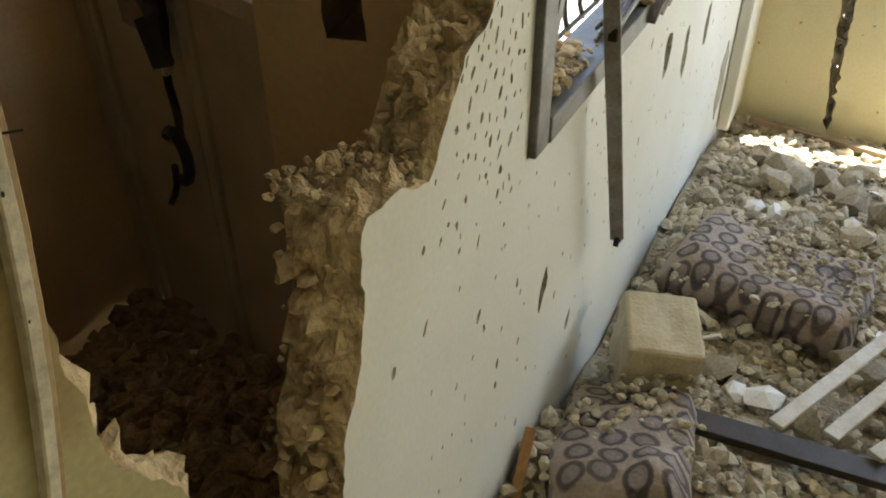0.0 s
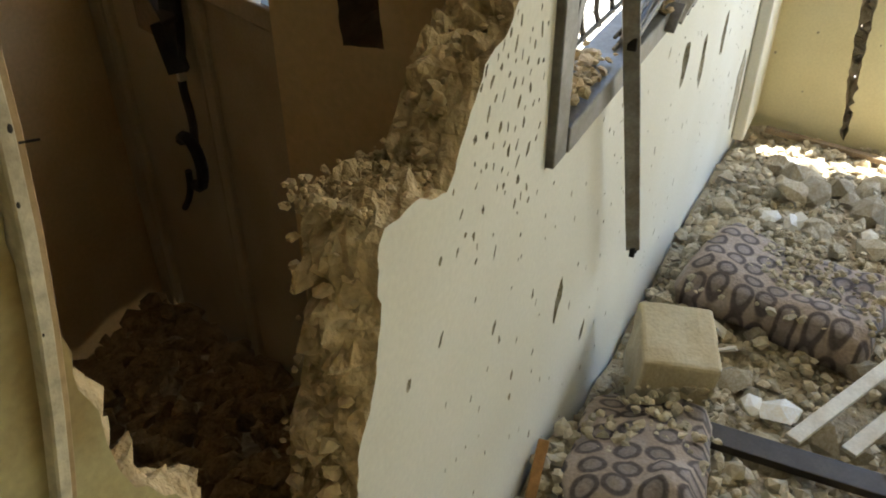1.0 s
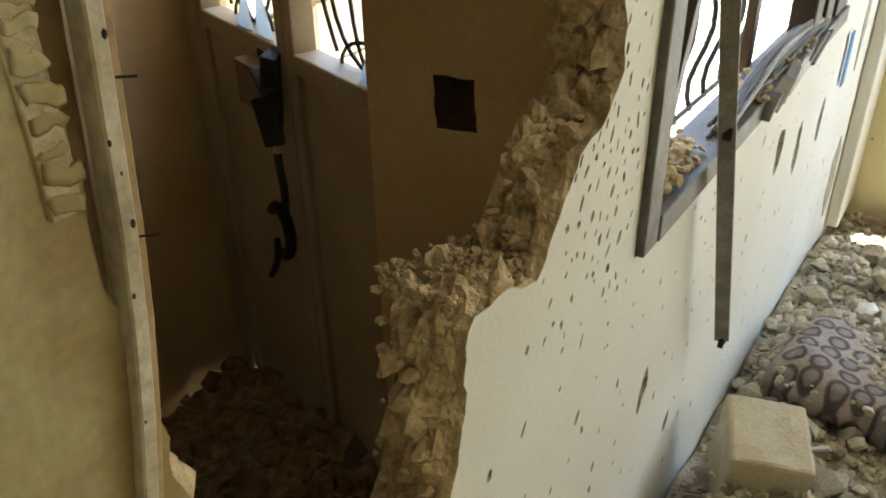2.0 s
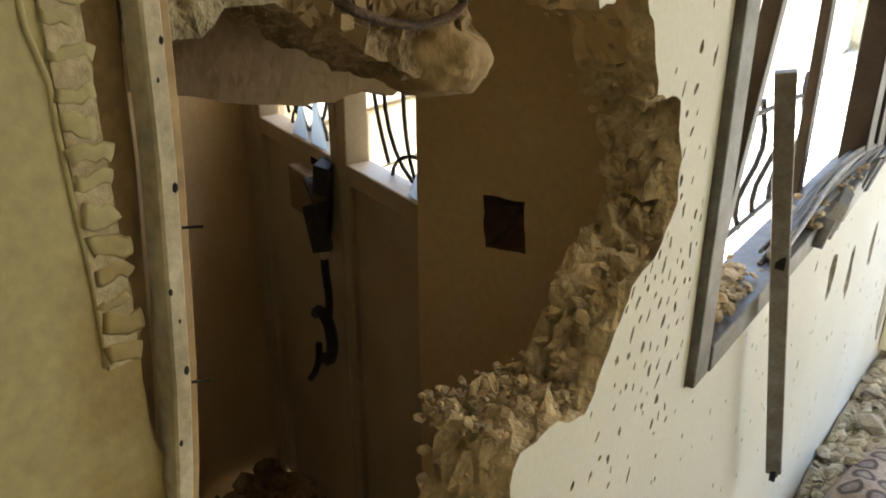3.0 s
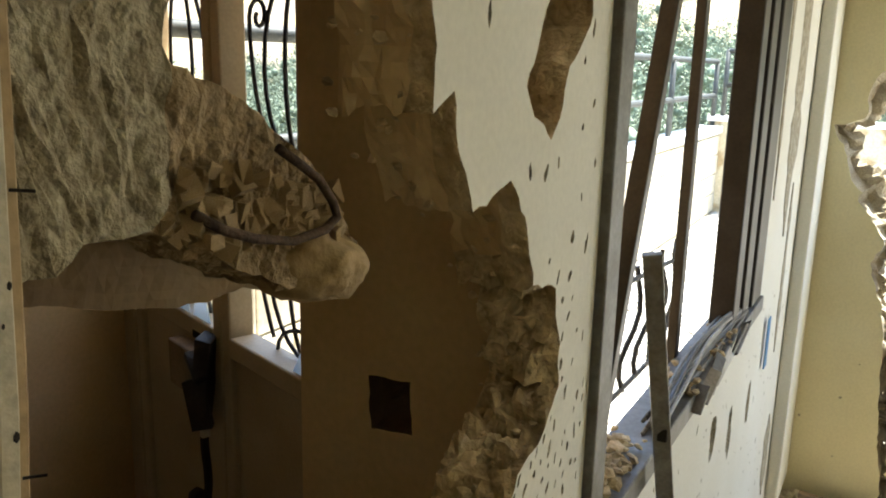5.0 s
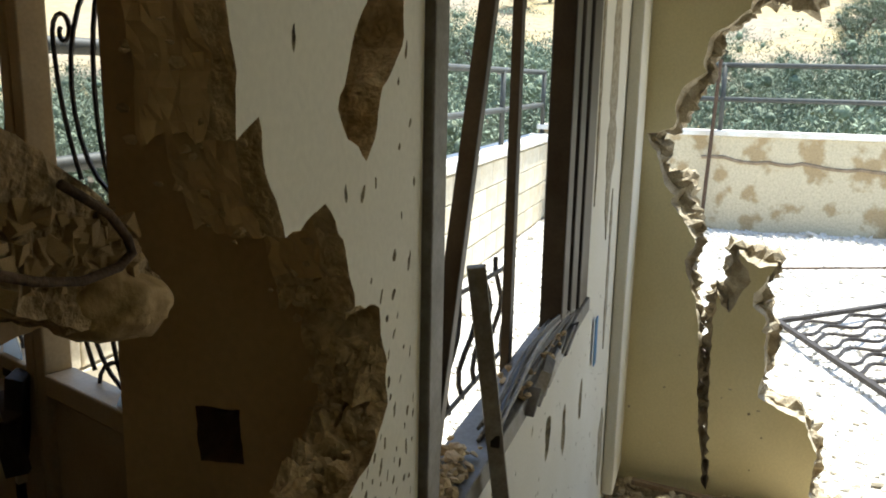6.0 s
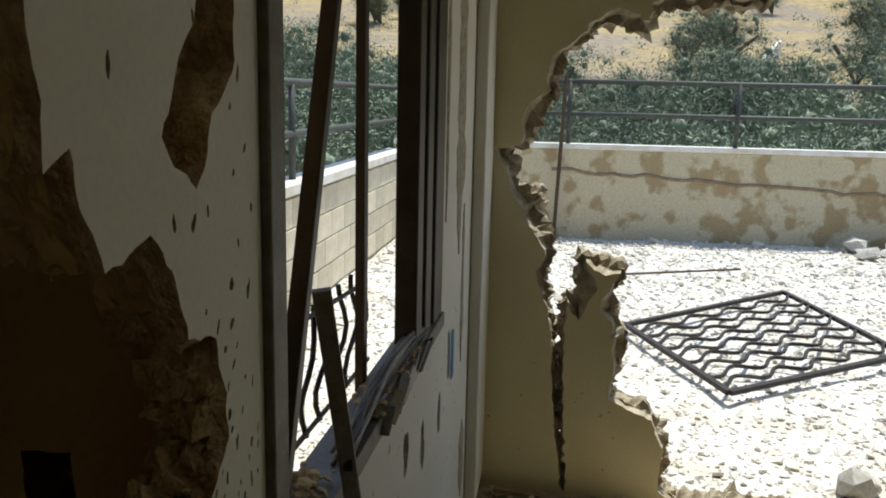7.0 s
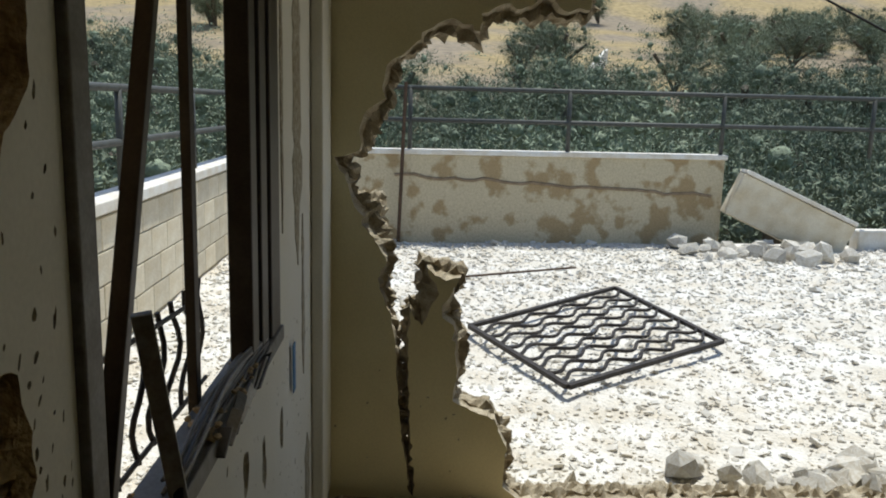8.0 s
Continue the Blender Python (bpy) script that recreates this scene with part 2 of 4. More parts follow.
def broken_wall(name, place, outline, breaches, pocks, thick, materials, rough=0.03, label="", depth_rows=9, cavities=(), spall=None, calm=None):
    """A wall with broken-through breaches and shallow chips. place(u, w, d): the point at u along, w up, d into the wall.
    materials: face paint, broken core, chip."""
    verts, faces, index = [], [], []
    chips = []
    for u, w, ru, rw, tilt, deep in pocks:
        k = 9 if ru < 0.012 else 14
        ring = []
        for i in range(k):
            a = 2 * math.pi * i / k
            r = 1 + 0.8 * noise.noise(Vector((u * 50 + math.cos(a), w * 50 + math.sin(a), 3)))
            x, z = ru * r * math.cos(a), rw * r * math.sin(a)
            ring.append((u + x * math.cos(tilt) - z * math.sin(tilt), w + x * math.sin(tilt) + z * math.cos(tilt)))
        if not any(inside(np.array([q[0] for q in ring]), np.array([q[1] for q in ring]), b).any() for b in breaches):
            chips.append((ring, (u, w), deep))
    kept = [(ring, (sum(p[0] for p in ring) / len(ring), sum(p[1] for p in ring) / len(ring)), deep) for ring, deep in cavities]
    for c in chips:
        if all((c[1][0] - o[1][0]) ** 2 + (c[1][1] - o[1][1]) ** 2 > (max(abs(p[0] - c[1][0]) + abs(p[1] - c[1][1]) for p in c[0]) + max(abs(p[0] - o[1][0]) + abs(p[1] - o[1][1]) for p in o[0])) ** 2 for o in kept):
            kept.append(c)
    edge_rings = []
    for ring in breaches:
        n = len(ring)
        if spall is None or n < 8:
            edge_rings.append(list(ring))
            continue
        area = sum(ring[i][0] * ring[(i + 1) % n][1] - ring[(i + 1) % n][0] * ring[i][1] for i in range(n))
        out = []
        for i in range(n):
            t = Vector(ring[(i + 3) % n]) - Vector(ring[i - 3])
            nor = Vector((t.y, -t.x)).normalized() * (1 if area > 0 else -1)
            out.append(Vector(ring[i]) + nor * spall(ring[i][0], ring[i][1]))
        edge_rings.append(out)
    holes = [list(b) for b in edge_rings] + [c[0] for c in kept]
    v2, f2 = sheet(outline, holes)
    verts += [place(p.x, p.y, 0) for p in v2]
    faces += [tuple(t) for t in f2]
    index += [0] * len(f2)
    v3, f3 = sheet(outline, [list(b) for b in breaches], 0.5)
    s = len(verts)
    verts += [place(p.x, p.y, thick) for p in v3]
    faces += [tuple(s + i for i in t[::-1]) for t in f3]
    index += [0] * len(f3)
    for ring, (cu, cw), deep in kept:
        s, n = len(verts), len(ring)
        for frac, dd in ((1.0, 0.0), (0.75, 0.6), (0.4, 1.0)):
            for p in ring:
                jit = (0.6 if deep > 0.03 else 0.25) * noise.noise(Vector((p[0] * 90, p[1] * 90, frac)))
                verts.append(place(cu + (p[0] - cu) * frac, cw + (p[1] - cw) * frac, deep * dd * (1 + jit)))
        verts.append(place(cu, cw, deep))
        for r in range(2):
            for i in range(n):
                faces.append((s + r * n + i, s + r * n + (i + 1) % n, s + (r + 1) * n + (i + 1) % n, s + (r + 1) * n + i))
        faces += [(s + 2 * n + i, s + 2 * n + (i + 1) % n, s + 3 * n) for i in range(n)]
        index += [1 if deep > 0.03 else 2] * (3 * n)
    for bi, ring in enumerate(breaches):
        s, n = len(verts), len(ring)
        area = sum(ring[i][0] * ring[(i + 1) % n][1] - ring[(i + 1) % n][0] * ring[i][1] for i in range(n))
        for j in range(depth_rows + 1):
            d = thick * j / depth_rows
            for i in range(n):
                p, a, b = Vector(ring[i]), Vector(ring[i - 1]), Vector(ring[(i + 1) % n])
                t = (b - a)
                nor = Vector((t.y, -t.x)).normalized() * (1 if area > 0 else -1)
                q = Vector((p.x, p.y, d))
                lump = 1.2 * noise.noise(q * 14 + Vector((bi, 0, 0))) + 1.1 * abs(noise.noise(q * 30)) * 2 - 0.6 + 0.7 * noise.noise(q * 75)
                edge = min(1.0, d / 0.03) * (1 if j < depth_rows else 0.0)
                k_ = calm(p.x, p.y) if calm else 1.0
                o = p - nor * rough * lump * edge * k_ + nor * (-0.3 * rough * edge * k_)
                if spall is not None and n >= 8 and j < 3:
                    o = Vector(edge_rings[bi][i]).lerp(o, (0.0, 0.35, 0.8)[j])
                    d2 = d + (0.0, 0.03, 0.02)[j] * (1 + 1.2 * noise.noise(q * 22))
                    verts.append(place(o.x, o.y, d2))
                    continue
                verts.append(place(o.x, o.y, d if j in (0, depth_rows) else d + 0.006 * noise.noise(q * 60)))
        for j in range(depth_rows):
            for i in range(n):
                a, b = s + j * n + i, s + j * n + (i + 1) % n
                faces.append((a, b, b + n, a + n))
        index += [1] * (depth_rows * n)
    s, n = len(verts), len(outline)
    verts += [place(p[0], p[1], 0) for p in outline] + [place(p[0], p[1], thick) for p in outline]
    faces += [(s + i, s + (i + 1) % n, s + n + (i + 1) % n, s + n + i) for i in range(n)]
    index += [0] * n
    ob = new(name, mesh_of(name, verts, faces, materials, index=index))
    return tagged(ob, label, "wall", kind="structure")


def rock_mesh(name, seed, material, flat=1.0, cuts=7):
    """An angular lump of about unit size: a cube's grid cut by random planes."""
    rnd = random.Random(seed)
    bm = bmesh.new()
    bmesh.ops.create_icosphere(bm, subdivisions=1, radius=0.62)
    for _ in range(cuts):
        nrm = Vector((rnd.gauss(0, 1), rnd.gauss(0, 1), rnd.gauss(0, 1))).normalized()
        off = rnd.uniform(0.26, 0.46)
        for v in bm.verts:
            k = v.co.dot(nrm) - off
            if k > 0:
                v.co -= nrm * k
    for v in bm.verts:
        v.co.z *= flat
        v.co += Vector((rnd.uniform(-1, 1), rnd.uniform(-1, 1), rnd.uniform(-1, 1))) * 0.03
    bmesh.ops.dissolve_degenerate(bm, dist=0.02, edges=bm.edges)
    me = bpy.data.meshes.new(name)
    bm.to_mesh(me)
    bm.free()
    me.materials.append(material)
    return me


def scatter(name, meshes, places, material, label, category):
    """Many small lumps joined into one object; places: (x, y, z, size, seed)."""
    V, F = [], []
    base = [(np.array([v.co[:] for v in me.vertices]), [tuple(p.vertices) for p in me.polygons]) for me in meshes]
    for x, y, z, size, sd in places:
        rnd = random.Random(sd)
        vs, fs = base[rnd.randrange(len(base))]
        r = np.array(Euler((rnd.uniform(-0.6, 0.6), rnd.uniform(-0.6, 0.6), rnd.uniform(0, 6.28))).to_matrix())
        sc = size * np.array((rnd.uniform(0.7, 1.3), rnd.uniform(0.7, 1.2), rnd.uniform(0.6, 1.0)))
        s = len(V)
        V += ((vs * sc) @ r.T + np.array((x, y, z))).tolist()
        F += [tuple(s + i for i in f) for f in fs]
    ob = new(name, mesh_of(name, V, F, [material]))
    return tagged(ob, label, category, kind="stuff")


def flake_mesh(name, seed, material):
    """A small angular flake: a knocked-about box."""
    rnd = random.Random(seed)
    bm = bmesh.new()
    bmesh.ops.create_cube(bm, size=0.8)
    for v in bm.verts:
        v.co = Vector((v.co.x * rnd.uniform(0.5, 1.25), v.co.y * rnd.uniform(0.5, 1.25), v.co.z * rnd.uniform(0.2, 0.6)))
    me = bpy.data.meshes.new(name)
    bm.to_mesh(me)
    bm.free()
    me.materials.append(material)
    return me


FLAKES = [flake_mesh("flake", 200 + i, STONE) for i in range(10)]
ROCKS = [rock_mesh("lump", 10 + i, STONE, (1.0, 0.8, 0.6, 0.9)[i % 4]) for i in range(8)]

# ---- room: wall with the window, broken through beside it ----
CORNER = 2.36
CEIL = 2.75
HOLE = [(-0.60, 0.30), (-0.52, 0.55), (-0.50, 0.75), (-0.488, 0.863), (-0.477, 0.933), (-0.447, 0.985), (-0.435, 1.012), (-0.428, 1.05), (-0.422, 1.074), (-0.419, 1.138), (-0.406, 1.163), (-0.354, 1.160),
        (-0.285, 1.135), (-0.24, 1.19), (-0.20, 1.24), (-0.14, 1.26), (-0.10, 1.30), (-0.11, 1.36), (-0.125, 1.412), (-0.185, 1.43),
        (-0.21, 1.50), (-0.245, 1.537), (-0.315, 1.52), (-0.34, 1.57), (-0.35, 1.615), (-0.38, 1.60), (-0.385, 1.68), (-0.40, 1.85),
        (-0.50, 2.05), (-0.70, 2.08), (-0.735, 1.90), (-0.738, 1.60), (-0.734, 1.53), (-0.735, 1.44), (-0.732, 1.33), (-0.724, 1.26), (-0.719, 1.20), (-0.712, 1.15), (-0.685, 1.115), (-0.672, 1.08), (-0.64, 0.95), (-0.63, 0.6)]
PITHOLE = [(-0.12, 1.77), (-0.06, 1.76), (-0.065, 1.708), (-0.069, 1.675), (-0.12, 1.635), (-0.132, 1.598), (-0.158, 1.566), (-0.199, 1.59), (-0.219, 1.616), (-0.191, 1.669), (-0.174, 1.694)]
WIN = (0.0, 1.37, 1.015, 2.25)
hole = jag(HOLE, 0.011, 0.007, seed=1)
window_gap = [Vector((WIN[0], WIN[2])), Vector((WIN[1], WIN[2])), Vector((WIN[1], WIN[3])), Vector((WIN[0], WIN[3]))]
rp = random.Random(5)
pocks = []
for _ in range(700):
    u = rp.gauss(-0.10, 0.16)
    w = rp.uniform(0.95, 1.9)
    near = math.exp(-((u + 0.12) / 0.12) ** 2 - ((w - 1.2) / 0.16) ** 2)
    if rp.random() < 0.10 + 0.9 * near and u < -0.025:
        pocks.append((u, w, rp.uniform(0.0018, 0.0045), rp.uniform(0.003, 0.011), rp.uniform(-0.7, 0.1), 0.004))
for _ in range(260):
    u, w = rp.uniform(-0.48, 2.0), rp.uniform(0.3, 1.0)
    k = 1 if rp.random() < 0.85 else 2
    pocks.append((u, w, rp.uniform(0.0014, 0.003) * k, rp.uniform(0.0025, 0.006) * k, rp.uniform(-0.5, 0.2), 0.003))
for _ in range(160):
    u, w = rp.gauss(-0.10, 0.06), rp.gauss(1.22, 0.10)
    if u < -0.02:
        pocks.append((u, w, rp.uniform(0.0012, 0.003), rp.uniform(0.003, 0.008), rp.uniform(-0.7, 0.0), 0.003))
for _ in range(26):
    pocks.append((rp.uniform(-0.36, -0.03), rp.uniform(1.4, 2.5), rp.uniform(0.003, 0.005), rp.uniform(0.006, 0.012), rp.uniform(-0.2, 0.2), 0.005))
pocks = [(0.117, 0.71, 0.015, 0.042, -0.35, 0.012), (0.28, 0.51, 0.010, 0.022, -0.3, 0.008), (1.37, 0.74, 0.03, 0.07, 0.0, 0.012), (1.10, 0.76, 0.03, 0.07, 0.0, 0.012), (0.95, 0.95, 0.075, 0.06, 0.2, 0.025), (0.87, 0.845, 0.03, 0.055, 0.0, 0.02), *pocks]
room_outline = [(-2.4, 0.0), (CORNER, 0.0), (CORNER, CEIL), (-2.4, CEIL)]
pit = jag(PITHOLE, 0.011, 0.006, seed=2)
wall_a = broken_wall("wall_north", lambda u, w, d: (u, d, w), [Vector(p) for p in room_outline], [hole, window_gap, pit], pocks, 0.083, [CREAM, BROKEN, PIT],
                     0.021, "cream plastered wall pocked by shrapnel with a ragged breach", depth_rows=14, calm=lambda u, w: 0.45 if w > 1.44 else 1.15)
wall_a.data.materials.append(OLDYELLOW)
wall_a.data.materials.append(TAN)
for f in wall_a.data.polygons:
    if f.material_index == 0 and f.center.x < -0.655:
        f.material_index = 3
    if f.material_index == 1 and f.center.y > 0.022 and -0.6 < f.center.x < -0.19 and f.center.z > 1.45:
        f.material_index = 4

# ---- room: outer wall with the great breach ----
BREACH = [(-1.07, 2.20), (-1.039, 2.02), (-0.95, 2.0), (-0.844, 2.013), (-0.63, 1.99), (-0.609, 1.90), (-0.50, 1.94), (-0.415, 1.925), (-0.31, 1.82), (-0.247, 1.627), (-0.161, 1.473),
          (-0.085, 1.439), (-0.129, 1.318), (-0.229, 1.264), (-0.276, 1.096), (-0.267, 0.911), (-0.304, 0.724), (-0.318, 0.532), (-0.338, 0.287),
          (-0.379, 0.05), (-0.365, 0.337), (-0.358, 0.508), (-0.352, 0.70), (-0.358, 0.866), (-0.40, 0.82), (-0.417, 1.029), (-0.49, 1.03), (-0.572, 0.986), (-0.531, 0.822),
          (-0.602, 0.728), (-0.552, 0.462), (-0.73, 0.39), (-0.781, 0.266), (-0.775, 0.089), (-0.85, 0.02), (-3.05, 0.02), (-3.1, 1.2), (-3.0, 2.35), (-1.8, 2.4)]
breach = jag(BREACH, 0.018, 0.009, seed=4)
marks = [(rp.uniform(-1.0, -0.05), rp.uniform(0.1, 0.6), rp.uniform(0.003, 0.006), rp.uniform(0.003, 0.007), 0.0, 0.003) for _ in range(14)]
wall_b = broken_wall("wall_east", lambda u, w, d: (CORNER + d, u, w), [Vector(p) for p in [(-3.2, -0.1), (0.11, -0.1), (0.11, CEIL), (-3.2, CEIL)]], [breach], marks, 0.16,
                     [YELLOW, BLOCK, PIT], 0.03, "yellow painted block wall blown open onto the terrace", spall=lambda u, w: (0.012 + 0.075 * max(0.0, 0.35 + noise.noise(Vector((u * 11, w * 11, 2)))) * min(1.0, max(0.0, (w - (0.85 if u > -0.36 else 0.5)) * 4))) if u > -1.3 and (w > 0.84 or u < -0.37) else 0.003)


def slab(name, lo, hi, material, label, bevel=0.0):
    bm = box(bmesh.new(), lo, hi, bevel)
    me = bpy.data.meshes.new(name)
    bm.to_mesh(me)
    bm.free()
    me.materials.append(material)
    return tagged(new(name, me), label, name.split("_")[0], kind="structure")


slab("ceiling", (-2.6, -3.4, CEIL), (CORNER + 0.16, 0.11, CEIL + 0.2), CREAM, "plain plastered ceiling of the damaged room")
slab("wall_south", (-2.6, -3.4, 0), (CORNER + 0.16, -3.2, CEIL), YELLOW, "plain yellow plastered wall closing the room")
slab("wall_west", (-2.6, -3.2, 0), (-2.4, 0.11, CEIL), YELLOW, "plain yellow plastered wall closing the room")
slab("floor", (-2.6, -3.4, -0.2), (CORNER + 0.16, 0.11, -0.004), DUST, "dusty floor under a layer of rubble")
def lumpy_strip(bm, x, z0, z1, half):
    """A torn patch of bare mortar, slightly proud of the plaster."""
    n = 24
    rows = []
    for i in range(n + 1):
        z, u = z0 + (z1 - z0) * i / n, i / n
        w = half * min(1, 5 * u, 5 * (1 - u)) * (1 + 0.6 * noise.noise(Vector((x * 9, z * 14, 1))))
        o = 0.3 * half * noise.noise(Vector((x, z * 6, 4)))
        rows.append([bm.verts.new((x + o + k * max(w, 0.002), -0.003 if abs(k) < 1 else 0.002, z)) for k in (-1, -0.8, 0, 0.8, 1)])
    for a, b in zip(rows, rows[1:]):
        for k in range(4):
            bm.faces.new((a[k], a[k + 1], b[k + 1], b[k]))
    return bm


# plaster strip in the corner and its torn edge
corner_strip = thing("corner_strip", "pale plaster pilaster strip with a torn dark groove", "trim", kind="structure")
box_part("strip_face", (2.06, -0.045, 0.1), (CORNER - 0.004, -0.002, CEIL), CREAM, corner_strip, 0.006)
part("groove", (lambda bm: [lumpy_strip(bm, 1.93, 0.2, 0.50, 0.055), lumpy_strip(bm, 1.84, 0.75, 1.3, 0.03), lumpy_strip(bm, 1.72, 1.15, 2.3, 0.10), lumpy_strip(bm, 1.42, 1.30, 2.3, 0.022), bm][-1])(bmesh.new()), PIT, corner_strip, "exposed grey mortar groove")

# ---- dark vestibule behind the breach ----
XS, YD = -0.03, 0.41
socket = [Vector(p) for p in [(0.225, 1.155), (0.29, 1.15), (0.295, 1.225), (0.23, 1.23)]]
# Dark brown for the inside of the socket recess.
SOCKETDARK = mat("dark_socket_box", (0.13, 0.08, 0.05), 0.9, 0.3, 30, 100)
vest = broken_wall("wall_vestibule", lambda u, w, d: (XS + d, u, w), [Vector(p) for p in [(0.083, 0.0), (YD, 0.0), (YD, CEIL), (0.083, CEIL)]], [], [], 0.24, [TAN, SOCKETDARK, SOCKETDARK],
                   0.01, "brown painted wall beside the door with an empty socket box", cavities=[(jag(socket, 0.012, 0.004, seed=6), 0.05)])
slab("wall_vestibule_far", (-1.6, 1.345, 0), (0.62, 1.54, CEIL), TAN, "brown painted end wall of the vestibule")
slab("wall_vestibule_west", (-1.8, 0.085, 0), (-1.6, 1.54, CEIL), TAN, "brown painted side wall of the vestibule")
# The overhang beyond the door is unseen, added to keep sun off the glass.
slab("ceiling_vestibule", (-1.8, 0.112, CEIL), (0.92, 1.54, CEIL + 0.2), TAN, "plain vestibule ceiling with an unseen overhang added to block sun")
slab("floor_vestibule", (-1.8, 0.085, -0.2), (0.62, 1.54, -0.004), DUST, "dusty vestibule floor covered in rubble")
slab("wall_over_door", (XS, YD, 1.98), (0.60, 1.345, CEIL), TAN, "brown wall above the vestibule door")

metal_door = thing("metal_door", "brown steel double door with shattered glass and scrolled grille", "door", kind="structure", m=Matrix.Translation((0.13, 0.46, 0)) @ Matrix.Rotation(radians(-20), 4, "Z") @ Matrix.Translation((0, -0.46, 0)))
RAILZ = 1.09


def lumpy_bars(bm):
    """Knocks the corners of bent ironwork about."""
    for v in bm.verts:
        v.co += Vector((noise.noise(v.co * 40), noise.noise(v.co * 40 + Vector((3, 0, 0))), noise.noise(v.co * 40 + Vector((0, 5, 0))))) * 0.006
    return bm


SPLIT = 0.865


def leaf(y0, y1):
    lf = new("door_leaf")
    lf.parent = metal_door
    box_part("panel", (0.0, y0, 0.02), (0.03, y1, RAILZ), DOORPAINT, lf, 0.004)
    box_part("stile", (-0.014, y0, 0.02), (0.04, y0 + 0.035, 1.95), DOORPAINT, lf, 0.004)
    box_part("stile", (-0.014, y1 - 0.035, 0.02), (0.04, y1, 1.95), DOORPAINT, lf, 0.004)
    box_part("lock_rail", (-0.016, y0 + 0.036, RAILZ - 0.03), (0.042, y1 - 0.036, RAILZ + 0.012), DOORPAINT, lf, 0.004)
    box_part("top_rail", (-0.014, y0 + 0.036, 1.87), (0.04, y1 - 0.036, 1.95), DOORPAINT, lf, 0.004)
    c, hw = (y0 + y1) / 2, (y1 - y0) / 2 - 0.04
    bm = bmesh.new()
    for zc, hh in ((1.27, 0.165), (1.62, 0.175)):
        for wid in (0.62, 0.28):
            tube(bm, [(0.03, c + wid * hw * math.sin(2 * math.pi * k / 24), zc - hh * math.cos(2 * math.pi * k / 24)) for k in range(25)], 0.0042, 6)
        for sd in (-1, 1):
            tube(bm, [(0.03, c + sd * (hw * 0.70 + 0.034 * math.cos(a * 0.5) * (1 - a * 0.055)), zc + hh * 0.5 + 0.034 * math.sin(a * 0.5) * (1 - a * 0.055)) for a in range(15)], 0.0042, 6)
            tube(bm, [(0.03, c + sd * (hw * 0.70 + 0.034 - hw * 0.30 * (k / 10) ** 2), zc + hh * 0.5 - hh * 1.4 * k / 10) for k in range(11)], 0.0042, 6)
    tube(bm, [(0.03, c + hw * 0.5 * math.cos(math.pi * k / 10), RAILZ + 0.01 + 0.06 * math.sin(math.pi * k / 10)) for k in range(11)], 0.0042, 6)
    part("grille", bm, DARKSTEEL, lf, "black scrolled iron grille")
    for i in range(2):
        bm = bmesh.new()
        ya = y0 + 0.06 + i * 0.10
        tri = ((ya, RAILZ + 0.004), (ya + 0.085, RAILZ + 0.004), (ya + 0.055 - 0.03 * i, RAILZ + 0.13 - 0.03 * i))
        lo_, hi_ = [bm.verts.new((-0.006, p, q)) for p, q in tri], [bm.verts.new((-0.003, p, q)) for p, q in tri]
        bm.faces.new(lo_)
        bm.faces.new(hi_[::-1])
        for k in range(3):
            bm.faces.new((lo_[(k + 1) % 3], lo_[k], hi_[k], hi_[(k + 1) % 3]))
        bmesh.ops.recalc_face_normals(bm, faces=bm.faces[:])
        part("glass_shard", bm, GLASS, lf, "jagged remnant of a broken pane")
    return lf


leaf(YD - 0.05, SPLIT - 0.002)
leaf(SPLIT + 0.002, 1.325)
box_part("door_frame", (-0.02, 1.327, 0.0), (0.07, 1.43, 1.975), DOORPAINT, metal_door, 0.004)
lock = box_part("lock_box", (-0.055, 0.92, 0.955), (-0.018, 1.035, 1.055), OLDTIMBER, metal_door, 0.004, "torn rusty lock box")
# No opening is cut; a thin dark plate paints the slot's shade.
box_part("lock_slot", (-0.019, 0.93, 1.062), (-0.0165, 0.99, 1.078), HOLEDARK, metal_door, 0.0005, "torn slot, its shade a dark plate")
bm = bmesh.new()
profile_bar(bm, (-0.03, 0.895, 1.09), (-0.045, 0.905, 0.92), 0.055, 0.03, 10)
profile_bar(bm, (-0.055, 0.912, 1.0), (-0.05, 0.885, 0.90), 0.04, 0.028, 40)
profile_bar(bm, (-0.05, 0.93, 1.05), (-0.055, 0.87, 1.01), 0.03, 0.02, 15)
part("bent_latch", lumpy_bars(bm), DARKSTEEL, metal_door, "bent black iron latch")
box_part("latch_plate", (-0.05, 0.892, 0.875), (-0.032, 0.905, 0.915), SHARD, metal_door, 0.002, "shiny exposed latch plate")
bm = bmesh.new()
tube(bm, [(-0.04, 0.90 + 0.006 * math.sin(k), 0.90 - 0.025 * k) for k in range(8)], 0.009, 7)
tube(bm, [(-0.05, 0.915 + 0.045 * math.cos(a * 0.40), 0.68 + 0.06 * math.sin(a * 0.40)) for a in range(2, 13)], 0.014, 7)
tube(bm, [(-0.05, 0.945 + 0.004 * k * k, 0.645 - 0.032 * k) for k in range(5)], 0.008, 7)
part("handle", bm, DARKSTEEL, metal_door, "dangling black strap handle")

# ---- door frame post standing in the breach ----
frame_post = thing("frame_post", "splintered pale wooden door frame post", "post")


